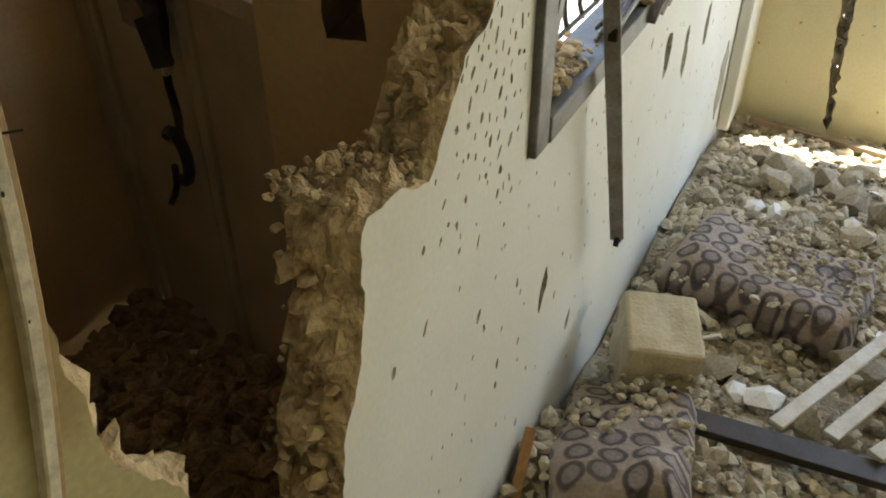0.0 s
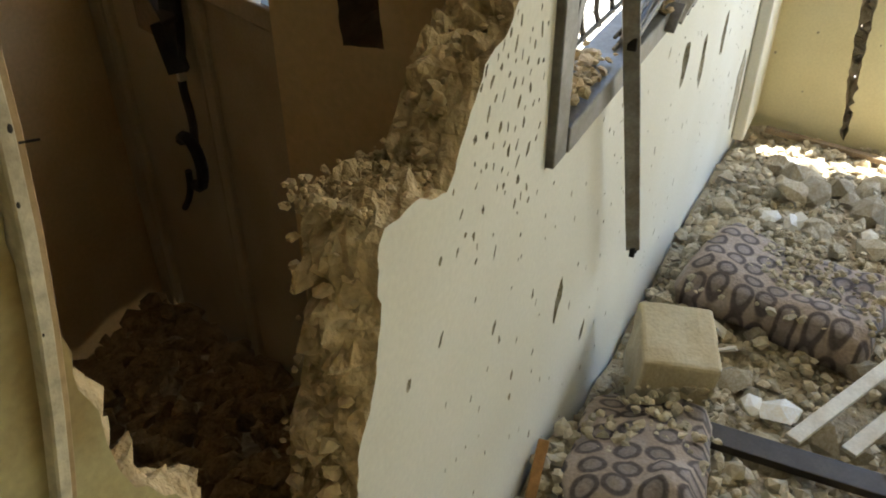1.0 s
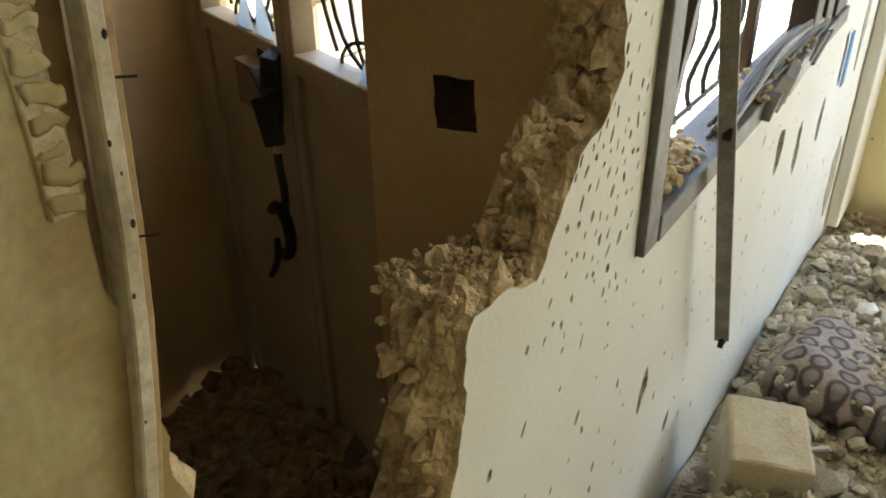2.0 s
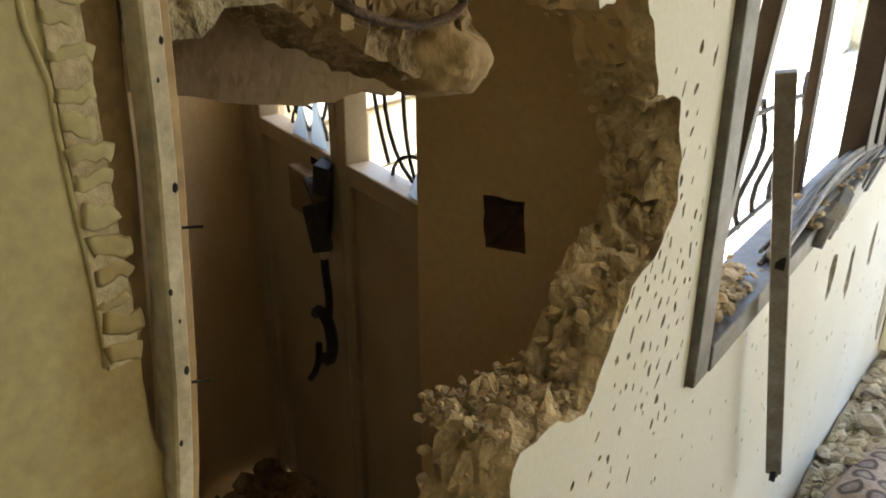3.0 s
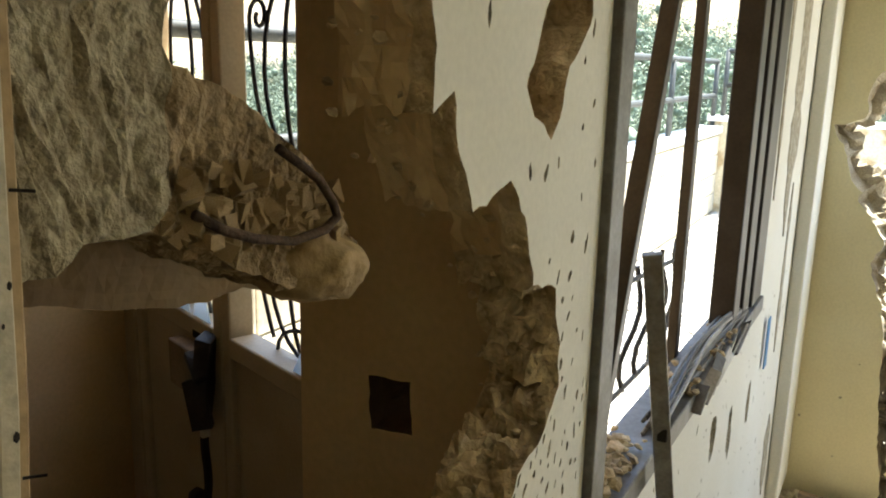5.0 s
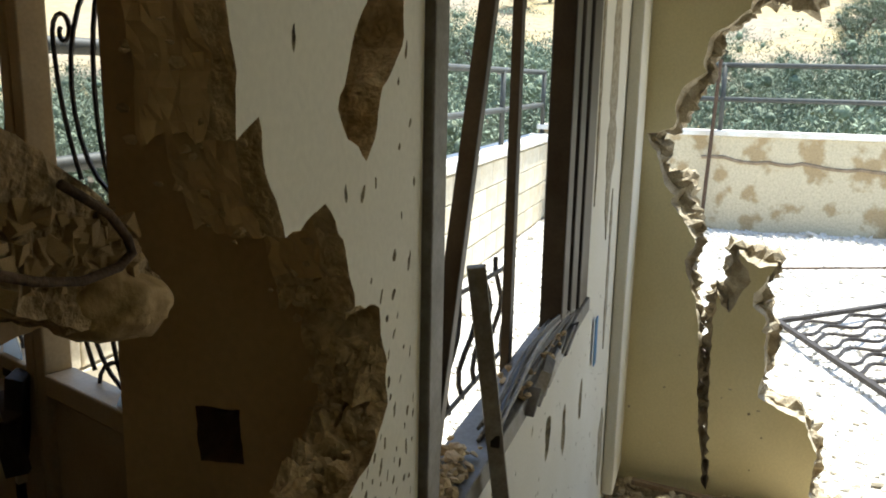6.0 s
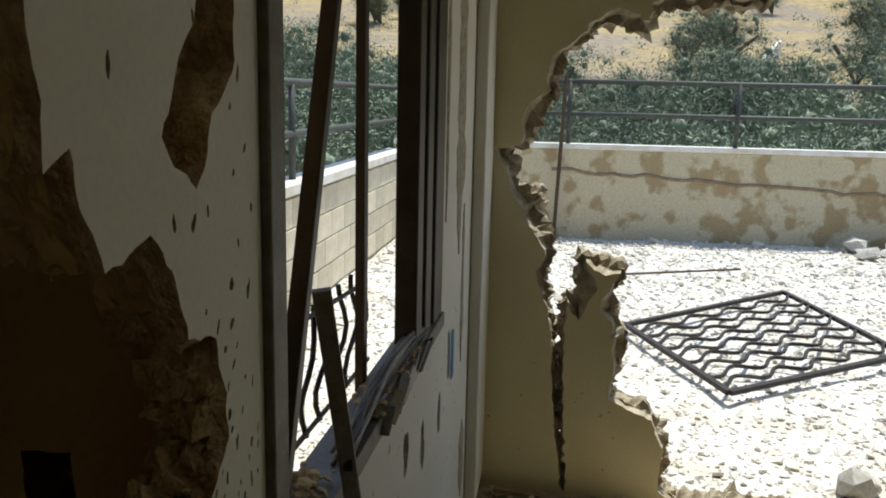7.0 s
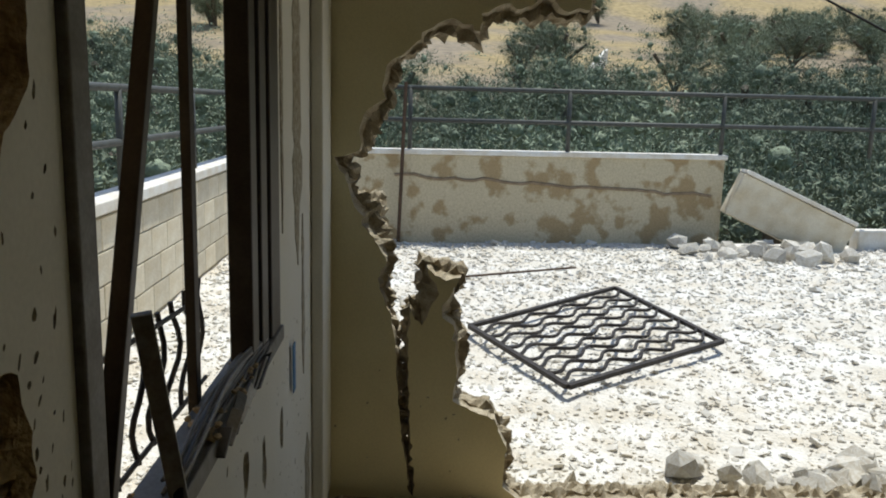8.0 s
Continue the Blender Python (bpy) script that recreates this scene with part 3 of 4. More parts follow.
def bent_board(sections, x0, x1, y0, y1):
    """A board of even section whose line bends; sections: (height, sideways shift)."""
    bm = bmesh.new()
    rows = [[bm.verts.new((sx + x, y, z)) for x, y in ((x0, y0), (x1, y0), (x1, y1), (x0, y1))] for z, sx in sections]
    for r0, r1 in zip(rows, rows[1:]):
        for k in range(4):
            bm.faces.new((r0[k], r1[k], r1[(k + 1) % 4], r0[(k + 1) % 4]))
    bm.faces.new(rows[0])
    bm.faces.new(rows[-1][::-1])
    bmesh.ops.recalc_face_normals(bm, faces=bm.faces[:])
    bmesh.ops.bevel(bm, geom=bm.edges[:], offset=0.0012, segments=1, affect="EDGES")
    return bm


def bow(z):
    """The sideways place of the post's edge: straight above, bowed outwards below."""
    u = max(0.0, 1.5 - z)
    return -0.719 + 0.04 * max(0.0, z - 1.45) - 0.02 * u - 0.40 * min(u, 0.3) ** 2 - 0.24 * max(0.0, u - 0.3)


BEND = [(0.95 + 0.05 * k, bow(0.95 + 0.05 * k)) for k in range(28)]
part("post", bent_board(BEND, 0.0, 0.0095, -0.008, 0.006), WOOD, frame_post)
part("stop_bead", bent_board(BEND, 0.010, 0.0168, -0.003, 0.012), STOPW, frame_post, "bare reddish wooden stop")
part("backing_board", bent_board(BEND, -0.032, 0.004, 0.0125, 0.03), STOPW, frame_post, "brown frame board behind the post")
for z in (1.395, 1.47, 1.585):
    bm = bmesh.new()
    tube(bm, [(bow(z) + 0.012, -0.004, z), (bow(z) + 0.020, -0.008, z - 0.001)], 0.0007, 6)
    part("nail", bm, DARKSTEEL, frame_post)
# Flat dark blobs on the post paint the shade of nail holes.
for i, z in enumerate((1.30, 1.37, 1.405, 1.43, 1.445, 1.49, 1.535, 1.55, 1.59)):
    bm = bmesh.new()
    bmesh.ops.create_icosphere(bm, subdivisions=1, radius=0.0008 + 0.0004 * (i % 3), matrix=Matrix.Translation((bow(z) + 0.0045 + 0.0032 * math.sin(z * 90), -0.008, z)) @ Matrix.Diagonal((1, 0.3, 1.6, 1)))
    part("nail_hole", bm, HOLEDARK, frame_post)
# torn adhesive ridges along the plaster edge
ridges = thing("plaster_edge", "torn plaster edge with ribbed adhesive marks", "plaster", kind="structure")
rq = random.Random(12)
for k in range(24):
    z = 1.425 + 0.0125 * k + rq.uniform(-0.002, 0.002)
    bm = bmesh.new()
    x0 = -0.7495 - 0.010 * max(0.0, z - 1.58) / 0.1 + 0.0012 * math.sin(k * 0.5)
    pts = [(x0 + (0.0155 + 0.003 * math.sin(k * 2.1)) * j / 5, -0.0008 - 0.0006 * math.sin(math.pi * j / 5), z + 0.0012 * math.sin(j * 0.9 + k * 1.7) + rq.uniform(-0.001, 0.001)) for j in range(6)]
    tube(bm, pts, rq.uniform(0.0026, 0.0052), 8)
    for v in bm.verts:
        v.co.y = -0.0010 + 0.13 * v.co.y + 0.0003 * noise.noise(v.co * 300)
        v.co.z += 0.0025 * noise.noise(v.co * 120) - 0.12 * (v.co.x - x0)
    part("rib", bm, OLDYELLOW, ridges, smooth=True)
box_part("mortar_bed", (-0.750, -0.0012, 1.418), (-0.7345, 0.004, 1.72), EDGEBED, ridges, 0.0005, "bare grey mortar")
bm = bmesh.new()
tube(bm, [(-0.7505 - 0.0008 * k * (k > 6) + 0.001 * math.sin(k * 0.9), 0.0004, 1.42 + 0.02 * k) for k in range(15)], 0.0016, 6)
part("bead", bm, OLDYELLOW, ridges, smooth=True)

# ---- concrete lintel stump hanging in the breach ----
def lumpy(bm, amount, scale, seed=0, cuts=3):
    bmesh.ops.subdivide_edges(bm, edges=bm.edges[:], cuts=cuts, use_grid_fill=True)
    bmesh.ops.triangulate(bm, faces=bm.faces[:])
    bm.normal_update()
    for v in bm.verts:
        q = v.co * scale + Vector((seed, 0, 0))
        v.co += v.normal * amount * (noise.noise(q) + 0.6 * noise.noise(q * 2.3) + 0.4 * noise.noise(q * 5.1))
    return bm


def hull_part(name, profile, y0, y1, amount, scale, seed, material, parent, label="", cuts=6):
    """A rough body: the outline (x, z) drawn out from y0 to y1."""
    bm = bmesh.new()
    a = [bm.verts.new((x, y0, z)) for x, z in profile]
    b = [bm.verts.new((x, y1, z)) for x, z in profile]
    n = len(profile)
    bm.faces.new(a)
    bm.faces.new(b[::-1])
    for i in range(n):
        bm.faces.new((a[(i + 1) % n], a[i], b[i], b[(i + 1) % n]))
    bmesh.ops.triangulate(bm, faces=bm.faces[:])
    for _ in range(cuts):
        bmesh.ops.subdivide_edges(bm, edges=[e for e in bm.edges if e.calc_length() > 0.012], cuts=1)
        bmesh.ops.triangulate(bm, faces=bm.faces[:])
    bmesh.ops.recalc_face_normals(bm, faces=bm.faces[:])
    bm.normal_update()
    for v in bm.verts:
        q = v.co * scale + Vector((seed, 0, 0))
        v.co += v.normal * amount * (noise.noise(q) + 0.7 * noise.noise(q * 2.3) + 0.5 * noise.noise(q * 5.1))
    return part(name, bm, material, parent, label)


hull_part("exposed_core", [(-0.14, 1.76), (-0.06, 1.73), (-0.08, 1.64), (-0.12, 1.59), (-0.16, 1.53), (-0.22, 1.56), (-0.25, 1.62), (-0.24, 1.67), (-0.19, 1.72)], 0.055, 0.10, 0.008, 40, 9, BROKEN, wall_a, "bare broken masonry in a deep gouge")
PEBBLES = [flake_mesh("aggregate", 30 + i, NOSE) for i in range(6)]
lintel = thing("concrete_lintel", "shattered concrete lintel end with a bent rebar loop", "lintel")
hull_part("core", [(-0.74, 1.58), (-0.62, 1.556), (-0.55, 1.520), (-0.49, 1.492), (-0.455, 1.478), (-0.432, 1.482), (-0.425, 1.50), (-0.438, 1.525), (-0.465, 1.556), (-0.50, 1.588), (-0.545, 1.615), (-0.60, 1.637), (-0.74, 1.72)],
          0.03, 0.11, 0.006, 45, 1, CONCRETE, lintel)
bm = bmesh.new()
bmesh.ops.create_icosphere(bm, subdivisions=4, radius=1.0, matrix=Matrix.Translation((-0.464, 0.054, 1.505)) @ Matrix.Rotation(radians(25), 4, "Y") @ Matrix.Diagonal((0.052, 0.042, 0.028, 1)))
for v in bm.verts:
    v.co += (v.co - Vector((-0.464, 0.054, 1.505))) * (0.22 * noise.noise(v.co * 45) + 0.10 * noise.noise(v.co * 150) + 0.05 * noise.noise(v.co * 400))
part("rounded_end", bm, NOSE, lintel, "smooth rounded tan concrete end", True)
# Vestibule-side plaster; its darkness is shade held in the base colour.
hull_part("soffit", [(-0.75, 1.505), (-0.64, 1.495), (-0.58, 1.482), (-0.52, 1.462), (-0.44, 1.449), (-0.40, 1.452), (-0.365, 1.440), (-0.345, 1.452), (-0.36, 1.48), (-0.44, 1.53), (-0.56, 1.57), (-0.75, 1.61)],
          0.165, 0.20, 0.0025, 30, 4, SOFFIT, lintel, "smooth tan plaster behind the lintel, coloured dark for shade", 5)
hull_part("bearing", [(-0.76, 1.565), (-0.58, 1.55), (-0.53, 1.545), (-0.56, 1.585), (-0.76, 1.635)], 0.10, 0.18, 0.003, 40, 6, CONCRETE, lintel)
hull_part("render_crust", [(-0.705, 1.545), (-0.683, 1.547), (-0.668, 1.557), (-0.654, 1.559), (-0.632, 1.557), (-0.622, 1.572), (-0.617, 1.64), (-0.62, 1.72), (-0.71, 1.73)], 0.0, 0.05, 0.0035, 90, 7, CRUST, lintel, "pale grey rough render crust")
bm = bmesh.new()
loop = [(-0.520, 1.585), (-0.505, 1.575), (-0.490, 1.564), (-0.480, 1.549), (-0.480, 1.540), (-0.488, 1.533), (-0.515, 1.530), (-0.544, 1.536), (-0.565, 1.544), (-0.583, 1.555)]
tube(bm, [(x, 0.010 + 0.012 * abs(i - 4) / 4, z) for i, (x, z) in enumerate(loop)], 0.0030, 8)
part("rebar", bm, RUST, lintel, "rusty bent reinforcing bar", True)
for i in range(100):
    x = -0.60 + 0.14 * rq.random()
    z = 1.525 + 0.25 * max(0.0, -0.50 - x) + 0.045 * rq.random() - 0.008
    sz = rq.uniform(0.007, 0.019)
    ob = new("aggregate", PEBBLES[i % 6])
    ob.parent = lintel
    ob.matrix_world = Matrix.LocRotScale((x, 0.027 + 0.004 * rq.random(), z), Euler((i, i * 2, i * 3)), (sz, sz, sz * 1.3))

# ---- window ----
window = thing("window_1", "wrecked aluminium window with bent dark mullions", "window", kind="structure")
box_part("window_frame", (0.002, -0.012, WIN[2] + 0.002), (0.052, 0.07, WIN[3] - 0.002), ALU, window, 0.003)
box_part("window_sill", (0.054, -0.014, WIN[2] + 0.002), (WIN[1] - 0.02, 0.07, WIN[2] + 0.042), ALU, window, 0.003, "grey aluminium bottom rail with rubble")
box_part("head_rail", (0.054, -0.012, WIN[3] - 0.05), (WIN[1] - 0.06, 0.07, WIN[3] - 0.002), ALU, window, 0.003)
for i, (x0, x1, y0, y1, m_) in enumerate([(0.99, 1.06, 0.0, 0.055, ALUD), (1.09, 1.17, -0.004, 0.05, ALUD), (1.20, 1.33, -0.008, 0.045, ALUD)]):
    box_part("sash_stile", (x0, y0, WIN[2] + 0.045), (x1, y1, WIN[3] - 0.052), m_, window, 0.004)
bm = bmesh.new()
profile_bar(bm, (0.75, 0.075, WIN[2] + 0.02), (0.755, 0.075, WIN[3] - 0.05), 0.020, 0.03)
profile_bar(bm, (0.80, 0.085, WIN[2] + 0.02), (0.805, 0.085, WIN[3] - 0.05), 0.016, 0.03)
part("mullion", bm, ALUD, window, "dark brown mullion")
bm = bmesh.new()
profile_bar(bm, (0.17, 0.05, 1.06), (0.53, 0.05, 2.0), 0.028, 0.024)
part("bent_mullion", bm, ALUD, window, "loosened dark mullion leaning over")

bundle = thing("bent_strips", "bundle of bent aluminium blind slats on the sill", "slats")
for k in range(13):
    bm = bmesh.new()
    dz, dy = 0.0045 * k, 0.006 * (k % 5)
    tube(bm, [(0.36 + 0.08 * j + 0.02 * math.sin(k), 0.0 + dy + 0.006 * math.sin(j * 0.6 + k), WIN[2] + 0.044 + dz * (0.25 + 0.75 * math.sin(math.pi * j / 10)) + 0.004 * math.sin(j + k)) for j in range(11)], 0.0036, 6)
    part("slat", bm, (ALU, ALUB, ALUD)[k % 3], bundle, smooth=True)
for k in range(7):
    bm = bmesh.new()
    profile_bar(bm, (0.55 + 0.06 * k, -0.018, WIN[2] + 0.012), (0.60 + 0.075 * k, -0.022 - 0.006 * (k % 2), WIN[2] + 0.05 + 0.006 * (k % 3)), 0.026, 0.006, 25 * k)
    part("crumpled_piece", bm, (ALU, ALUB)[k % 2], bundle)
tape = thing("blue_tape", "scrap of blue tape hanging by the window", "tape")
part("tape", box(bmesh.new(), (1.540, -0.012, 0.788), (1.584, -0.008, 0.939), 0.001), BLUE, tape)
strip = thing("aluminium_strip", "loose grey aluminium channel hanging across the window sill", "strip", at=(0, 0, 0))
bm = bmesh.new()
profile_bar(bm, (0.386, -0.052, 0.66), (0.145, -0.025, 1.402), 0.026, 0.012, 25)
part("channel", bm, ALUB, strip)
for px in (-0.008, 0.008):
    box_part("prong", (0.389 + px - 0.004, -0.058, 0.645), (0.389 + px + 0.004, -0.048, 0.667), DARKSTEEL, strip, 0.001, "dark forked tip")
# The channel is uncut; a dark block paints the shade of the slot.
box_part("slot", (0.229, -0.045, 1.108), (0.249, -0.031, 1.128), DARKSTEEL, strip, 0.001, "punched slot, its shade a dark block")

# ---- room rubble ----
PX = [-2.4, -0.9, -0.3, 0.1, 0.35, 0.6, 1.3, 1.85, 2.4]
PZ = [0.05, 0.25, 0.38, 0.36, 0.26, 0.20, 0.18, 0.10, 0.0]


def pile(x, y):
    h = float(np.interp(x, PX, PZ)) * max(0.25, 1.0 - max(0.0, -y - 0.4) * 0.35)
    return h + 0.035 * noise.noise(Vector((x * 5, y * 5, 0))) + 0.012 * noise.noise(Vector((x * 17, y * 17, 3)))


def height_sheet(name, fn, x0, x1, y0, y1, step, material, label, category):
    xs, ys = np.arange(x0, x1 + step / 2, step), np.arange(y0, y1 + step / 2, step)
    V = [(x, y, fn(x, y)) for y in ys for x in xs]
    n = len(xs)
    F = [(j * n + i, j * n + i + 1, (j + 1) * n + i + 1, (j + 1) * n + i) for j in range(len(ys) - 1) for i in range(n - 1)]
    ob = new(name, mesh_of(name, V, F, [material], True))
    return tagged(ob, label, category, kind="stuff")


height_sheet("rubble_bed", pile, -2.38, CORNER + 0.14, -3.18, 0.0, 0.025, DUST, "brown dust and fine rubble heaped on the floor", "rubble")
rr = random.Random(8)
spots = []
for i in range(5200):
    x, y = rr.uniform(-0.3, CORNER + 0.1), -abs(rr.gauss(0, 0.6)) - 0.01
    if y < -2.2:
        continue
    s = rr.choice((0.012, 0.016, 0.02, 0.028, 0.04)) * rr.uniform(0.7, 1.3)
    spots.append((x, y - s * 0.4, pile(x, y) + s * 0.15, s, i))
scatter("rubble", ROCKS, spots, STONE, "broken stone and plaster rubble on the floor", "rubble")
SHARDS = [rock_mesh("tile_shard", 60 + i, SHARD, 0.22) for i in range(3)]
LUMPS = [rock_mesh("rubble_stone", 40 + i, STONE1, (1.0, 0.7, 0.55)[i % 3]) for i in range(6)]
for i in range(170):
    x, y = rr.uniform(0.3, 2.1), -0.06 - 0.95 * rr.random()
    s = rr.choice((0.04, 0.055, 0.07, 0.09, 0.12))
    ob = tagged(new("rubble_stone", LUMPS[i % 6]), "angular dusty piece of broken masonry", "stone", "rubble stones on the floor")
    ob.matrix_world = Matrix.LocRotScale((x, y, pile(x, y) + s * 0.25), Euler((rr.uniform(-0.5, 0.5), rr.uniform(-0.5, 0.5), rr.uniform(0, 6))), (s, s * rr.uniform(0.7, 1.1), s))
block = thing("stone_block", "squared pale limestone building block with chipped edges", "block", m=pose(0.40, -0.16, 0.395, 4, -6, 20))
bm = bmesh.new()
box(bm, (-0.085, -0.075, -0.09), (0.085, 0.075, 0.09), 0.008)
part("body", lumpy(bm, 0.004, 18, 2, 4), PLAINBLOCK, block)


def cushion(name, lx, ly, lz, m, label):
    ob = thing(name, label, "cushion", m=m)
    bm = bmesh.new()
    box(bm, (-lx / 2, -ly / 2, -lz / 2), (lx / 2, ly / 2, lz / 2), min(lz * 0.45, 0.06))
    bmesh.ops.subdivide_edges(bm, edges=bm.edges[:], cuts=5, use_grid_fill=True)
    for v in bm.verts:
        v.co += Vector((0.012 * noise.noise(v.co * 9 + Vector((5, 0, 0))), 0.012 * noise.noise(v.co * 9), 0.03 * noise.noise(v.co * 7) + 0.014 * noise.noise(v.co * 17)))
    part("cover", bm, CLOTH, ob, smooth=True)
    return ob


cushion("floor_cushion", 0.38, 0.48, 0.12, pose(0.98, -0.33, 0.24, 3, 4, -8), "grey rosette patterned floor cushion half buried in rubble")
cushion("floor_cushion", 0.42, 0.25, 0.15, pose(0.15, -0.175, 0.345, -12, 14, 8), "purple grey patterned floor cushion buried by the wall")
beam = thing("steel_beam", "dark brown flat steel bar lying on the rubble", "bar")
part("bar", profile_bar(bmesh.new(), (0.315, -0.07, 0.315), (0.35, -1.05, 0.325), 0.055, 0.02), ALUD, beam)
for a, b in (((0.37, -0.42, 0.33), (0.80, -0.62, 0.30)), ((0.38, -0.52, 0.335), (0.72, -0.68, 0.31)), ((0.36, -0.60, 0.34), (0.66, -0.78, 0.31))):
    st = thing("wooden_slat", "dusty white painted wooden slat on rubble", "slat", "white slats on the rubble")
    part("slat", profile_bar(bmesh.new(), a, b, 0.032, 0.010, 0), SLAT, st)
leg = thing("timber_stick", "orange brown timber stick leaning on the wall", "stick")
part("stick", profile_bar(bmesh.new(), (-0.16, -0.045, 0.27), (0.062, -0.016, 0.43), 0.020, 0.016, 10), ORANGEWOOD, leg)
leg2 = thing("timber_batten", "thin brown batten lying along the wall foot", "batten")
part("batten", profile_bar(bmesh.new(), (2.27, -0.10, 0.07), (2.22, -0.62, 0.05), 0.03, 0.02), OLDTIMBER, leg2)

over = []
for i in range(800):
    cx, cy, w, h, top = (0.98, -0.33, 0.2, 0.24, 0.30) if i % 3 else (0.15, -0.18, 0.2, 0.12, 0.41)
    x, y = cx + rr.gauss(0, w * 0.7), min(cy + rr.gauss(0, h * 0.7), -0.02)
    dd = max(abs(x - cx) / w, abs(y - cy) / h)
    over.append((x, y, top if dd < 0.95 else pile(x, y) + 0.02, rr.uniform(0.008, 0.035) * (1.3 if dd > 0.9 else 0.8), 5000 + i))
scatter("cushion_crumbs", ROCKS, over, STONE, "stone crumbs strewn over the floor cushions", "rubble")
for i in range(34):
    sh = tagged(new("tile_shard", LUMPS[2]), "white broken tile shard lying in the rubble", "shard", "tile shards in the rubble")
    sh.data = SHARDS[i % 3]
    x, y = rr.uniform(0.5, 2.0), rr.uniform(-0.85, -0.12)
    sh.matrix_world = Matrix.LocRotScale((x, y, pile(x, y) + 0.03), Euler((rr.uniform(-0.6, 0.6), rr.uniform(-0.6, 0.6), rr.uniform(0, 6))), [rr.uniform(0.05, 0.095)] * 3)

# vestibule rubble
vp = []
for i in range(1100):
    x, y = rr.uniform(-0.9, 0.36), rr.uniform(0.2, 1.3)
    if x > -0.03 and y < 0.44 or x > 0.10 + 0.36 * (y - 0.46):
        continue
    s = rr.uniform(0.03, 0.10)
    vp.append((x, y, 0.02 + 0.16 * max(0, 1 - abs(y - 0.5)) + s * 0.1 * rr.random(), s, 9000 + i))
scatter("vestibule_rubble", ROCKS, vp, CONCRETE, "heap of broken masonry on the vestibule floor", "rubble")
# crumbs on the breach ledge and the sill
led = []
for i in range(400):
    u = rr.random()
    led.append((-0.42 + 0.17 * u, rr.uniform(0.015, 0.105), 1.178 - 0.035 * u + rr.uniform(-0.012, 0.008), rr.uniform(0.004, 0.014), 7000 + i))
for i, p in enumerate(hole[:len(hole) * 26 // 42]):
    for k in range(2):
        sz = rr.uniform(0.005, 0.014)
        led.append((p.x + rr.uniform(-0.002, 0.012), rr.uniform(0.014, 0.1), p.y + rr.uniform(-0.01, 0.01), sz, 7600 + 3 * i + k))
for i in range(150):
    p = hole[int(rr.uniform(0.02, 0.31) * len(hole))]
    led.append((p.x - rr.uniform(0.0, 0.012), rr.uniform(0.025, 0.075), p.y - 0.004 * rr.random(), rr.uniform(0.009, 0.024), 7900 + i))
scatter("breach_crumbs", ROCKS, led, CRUMB, "crumbled tan masonry stuck along the breach edge", "rubble")
led = []
for i in range(120):
    led.append((rr.uniform(0.06, 0.3), rr.uniform(0.0, 0.07), WIN[2] + 0.045 + rr.uniform(-0.004, 0.025), rr.uniform(0.010, 0.024), 7300 + i))
for i in range(60):
    led.append((rr.uniform(0.55, 0.95), rr.uniform(-0.02, 0.05), WIN[2] + 0.045 + rr.uniform(-0.004, 0.02), rr.uniform(0.008, 0.02), 7500 + i))
scatter("sill_crumbs", ROCKS, led, CRUMB, "crumbled masonry lying on the window sill", "rubble")

# ---- terrace ----
def terrace(x, y):
    return 0.025 * noise.noise(Vector((x * 1.7, y * 1.7, 1))) + 0.012 * noise.noise(Vector((x * 6, y * 6, 5))) - 0.02


height_sheet("terrace_rubble_bed", terrace, CORNER + 0.1, 9.4, -12.0, 0.0, 0.06, GRAVEL, "bright dusty rubble covering the terrace", "rubble")
height_sheet("terrace_side_bed", terrace, 0.3, 9.4, 0.0, 1.75, 0.06, GRAVEL, "bright dusty rubble covering the terrace", "rubble")
slab("terrace_slab", (-1.5, -12.5, -0.5), (9.5, 2.0, -0.08), CAP, "concrete terrace slab under the rubble")
spots = []
for i in range(24000):
    x = CORNER + 0.2 + 6.6 * rr.random() ** 1.3
    y = rr.uniform(-7.0, 1.6)
    if y > -0.1 and x < 2.5:
        continue
    s = rr.choice((0.014, 0.018, 0.024, 0.032, 0.045)) * rr.uniform(0.7, 1.4) * (0.75 + 0.08 * (x - CORNER)) * (2.0 if rr.random() < 0.03 else 1.0)
    spots.append((x, y, terrace(x, y) + s * 0.12, s, 20000 + i))
scatter("terrace_rubble", FLAKES, spots, GRAVELST, "pale stone chips strewn over the terrace", "rubble")

PA, PB = Vector((9.0, 1.75, 0)), Vector((9.28, -4.25, 0))
far_parapet = thing("parapet_far", "cracked ochre rendered terrace parapet with white coping", "parapet", kind="structure")
d = PB - PA
pm = Matrix.Translation(PA) @ Matrix.Rotation(math.atan2(d.y, d.x), 4, "Z")
box_part("wall_face", (0, 0, -0.1), (d.length, 0.2, 1.05), PARAPET, far_parapet, 0.01, m=pm)
box_part("coping", (-0.02, -0.03, 1.05), (d.length + 0.02, 0.23, 1.11), CAP, far_parapet, 0.008, "white coping", m=pm)
bm = bmesh.new()
tube(bm, [pm @ Vector((1.9 + 0.12 * k, -0.004, 0.80 - 0.006 * k + 0.05 * noise.noise(Vector((k * 0.37, 0, 0))) + 0.03 * noise.noise(Vector((k * 1.3, 4, 0))))) for k in range(34)], 0.021, 5)
part("crack", bm, OLDTIMBER, far_parapet, "long dark crack in the render")
side_parapet = thing("parapet_side", "pale block parapet with white coping along the terrace", "parapet", kind="structure")
box_part("wall_core", (-1.0, 1.63, -0.1), (8.98, 1.80, 0.915), GROUTGREY, side_parapet, 0.005)
bm = box(bmesh.new(), (-0.197, -0.012, -0.107), (0.197, 0.012, 0.107), 0.008)
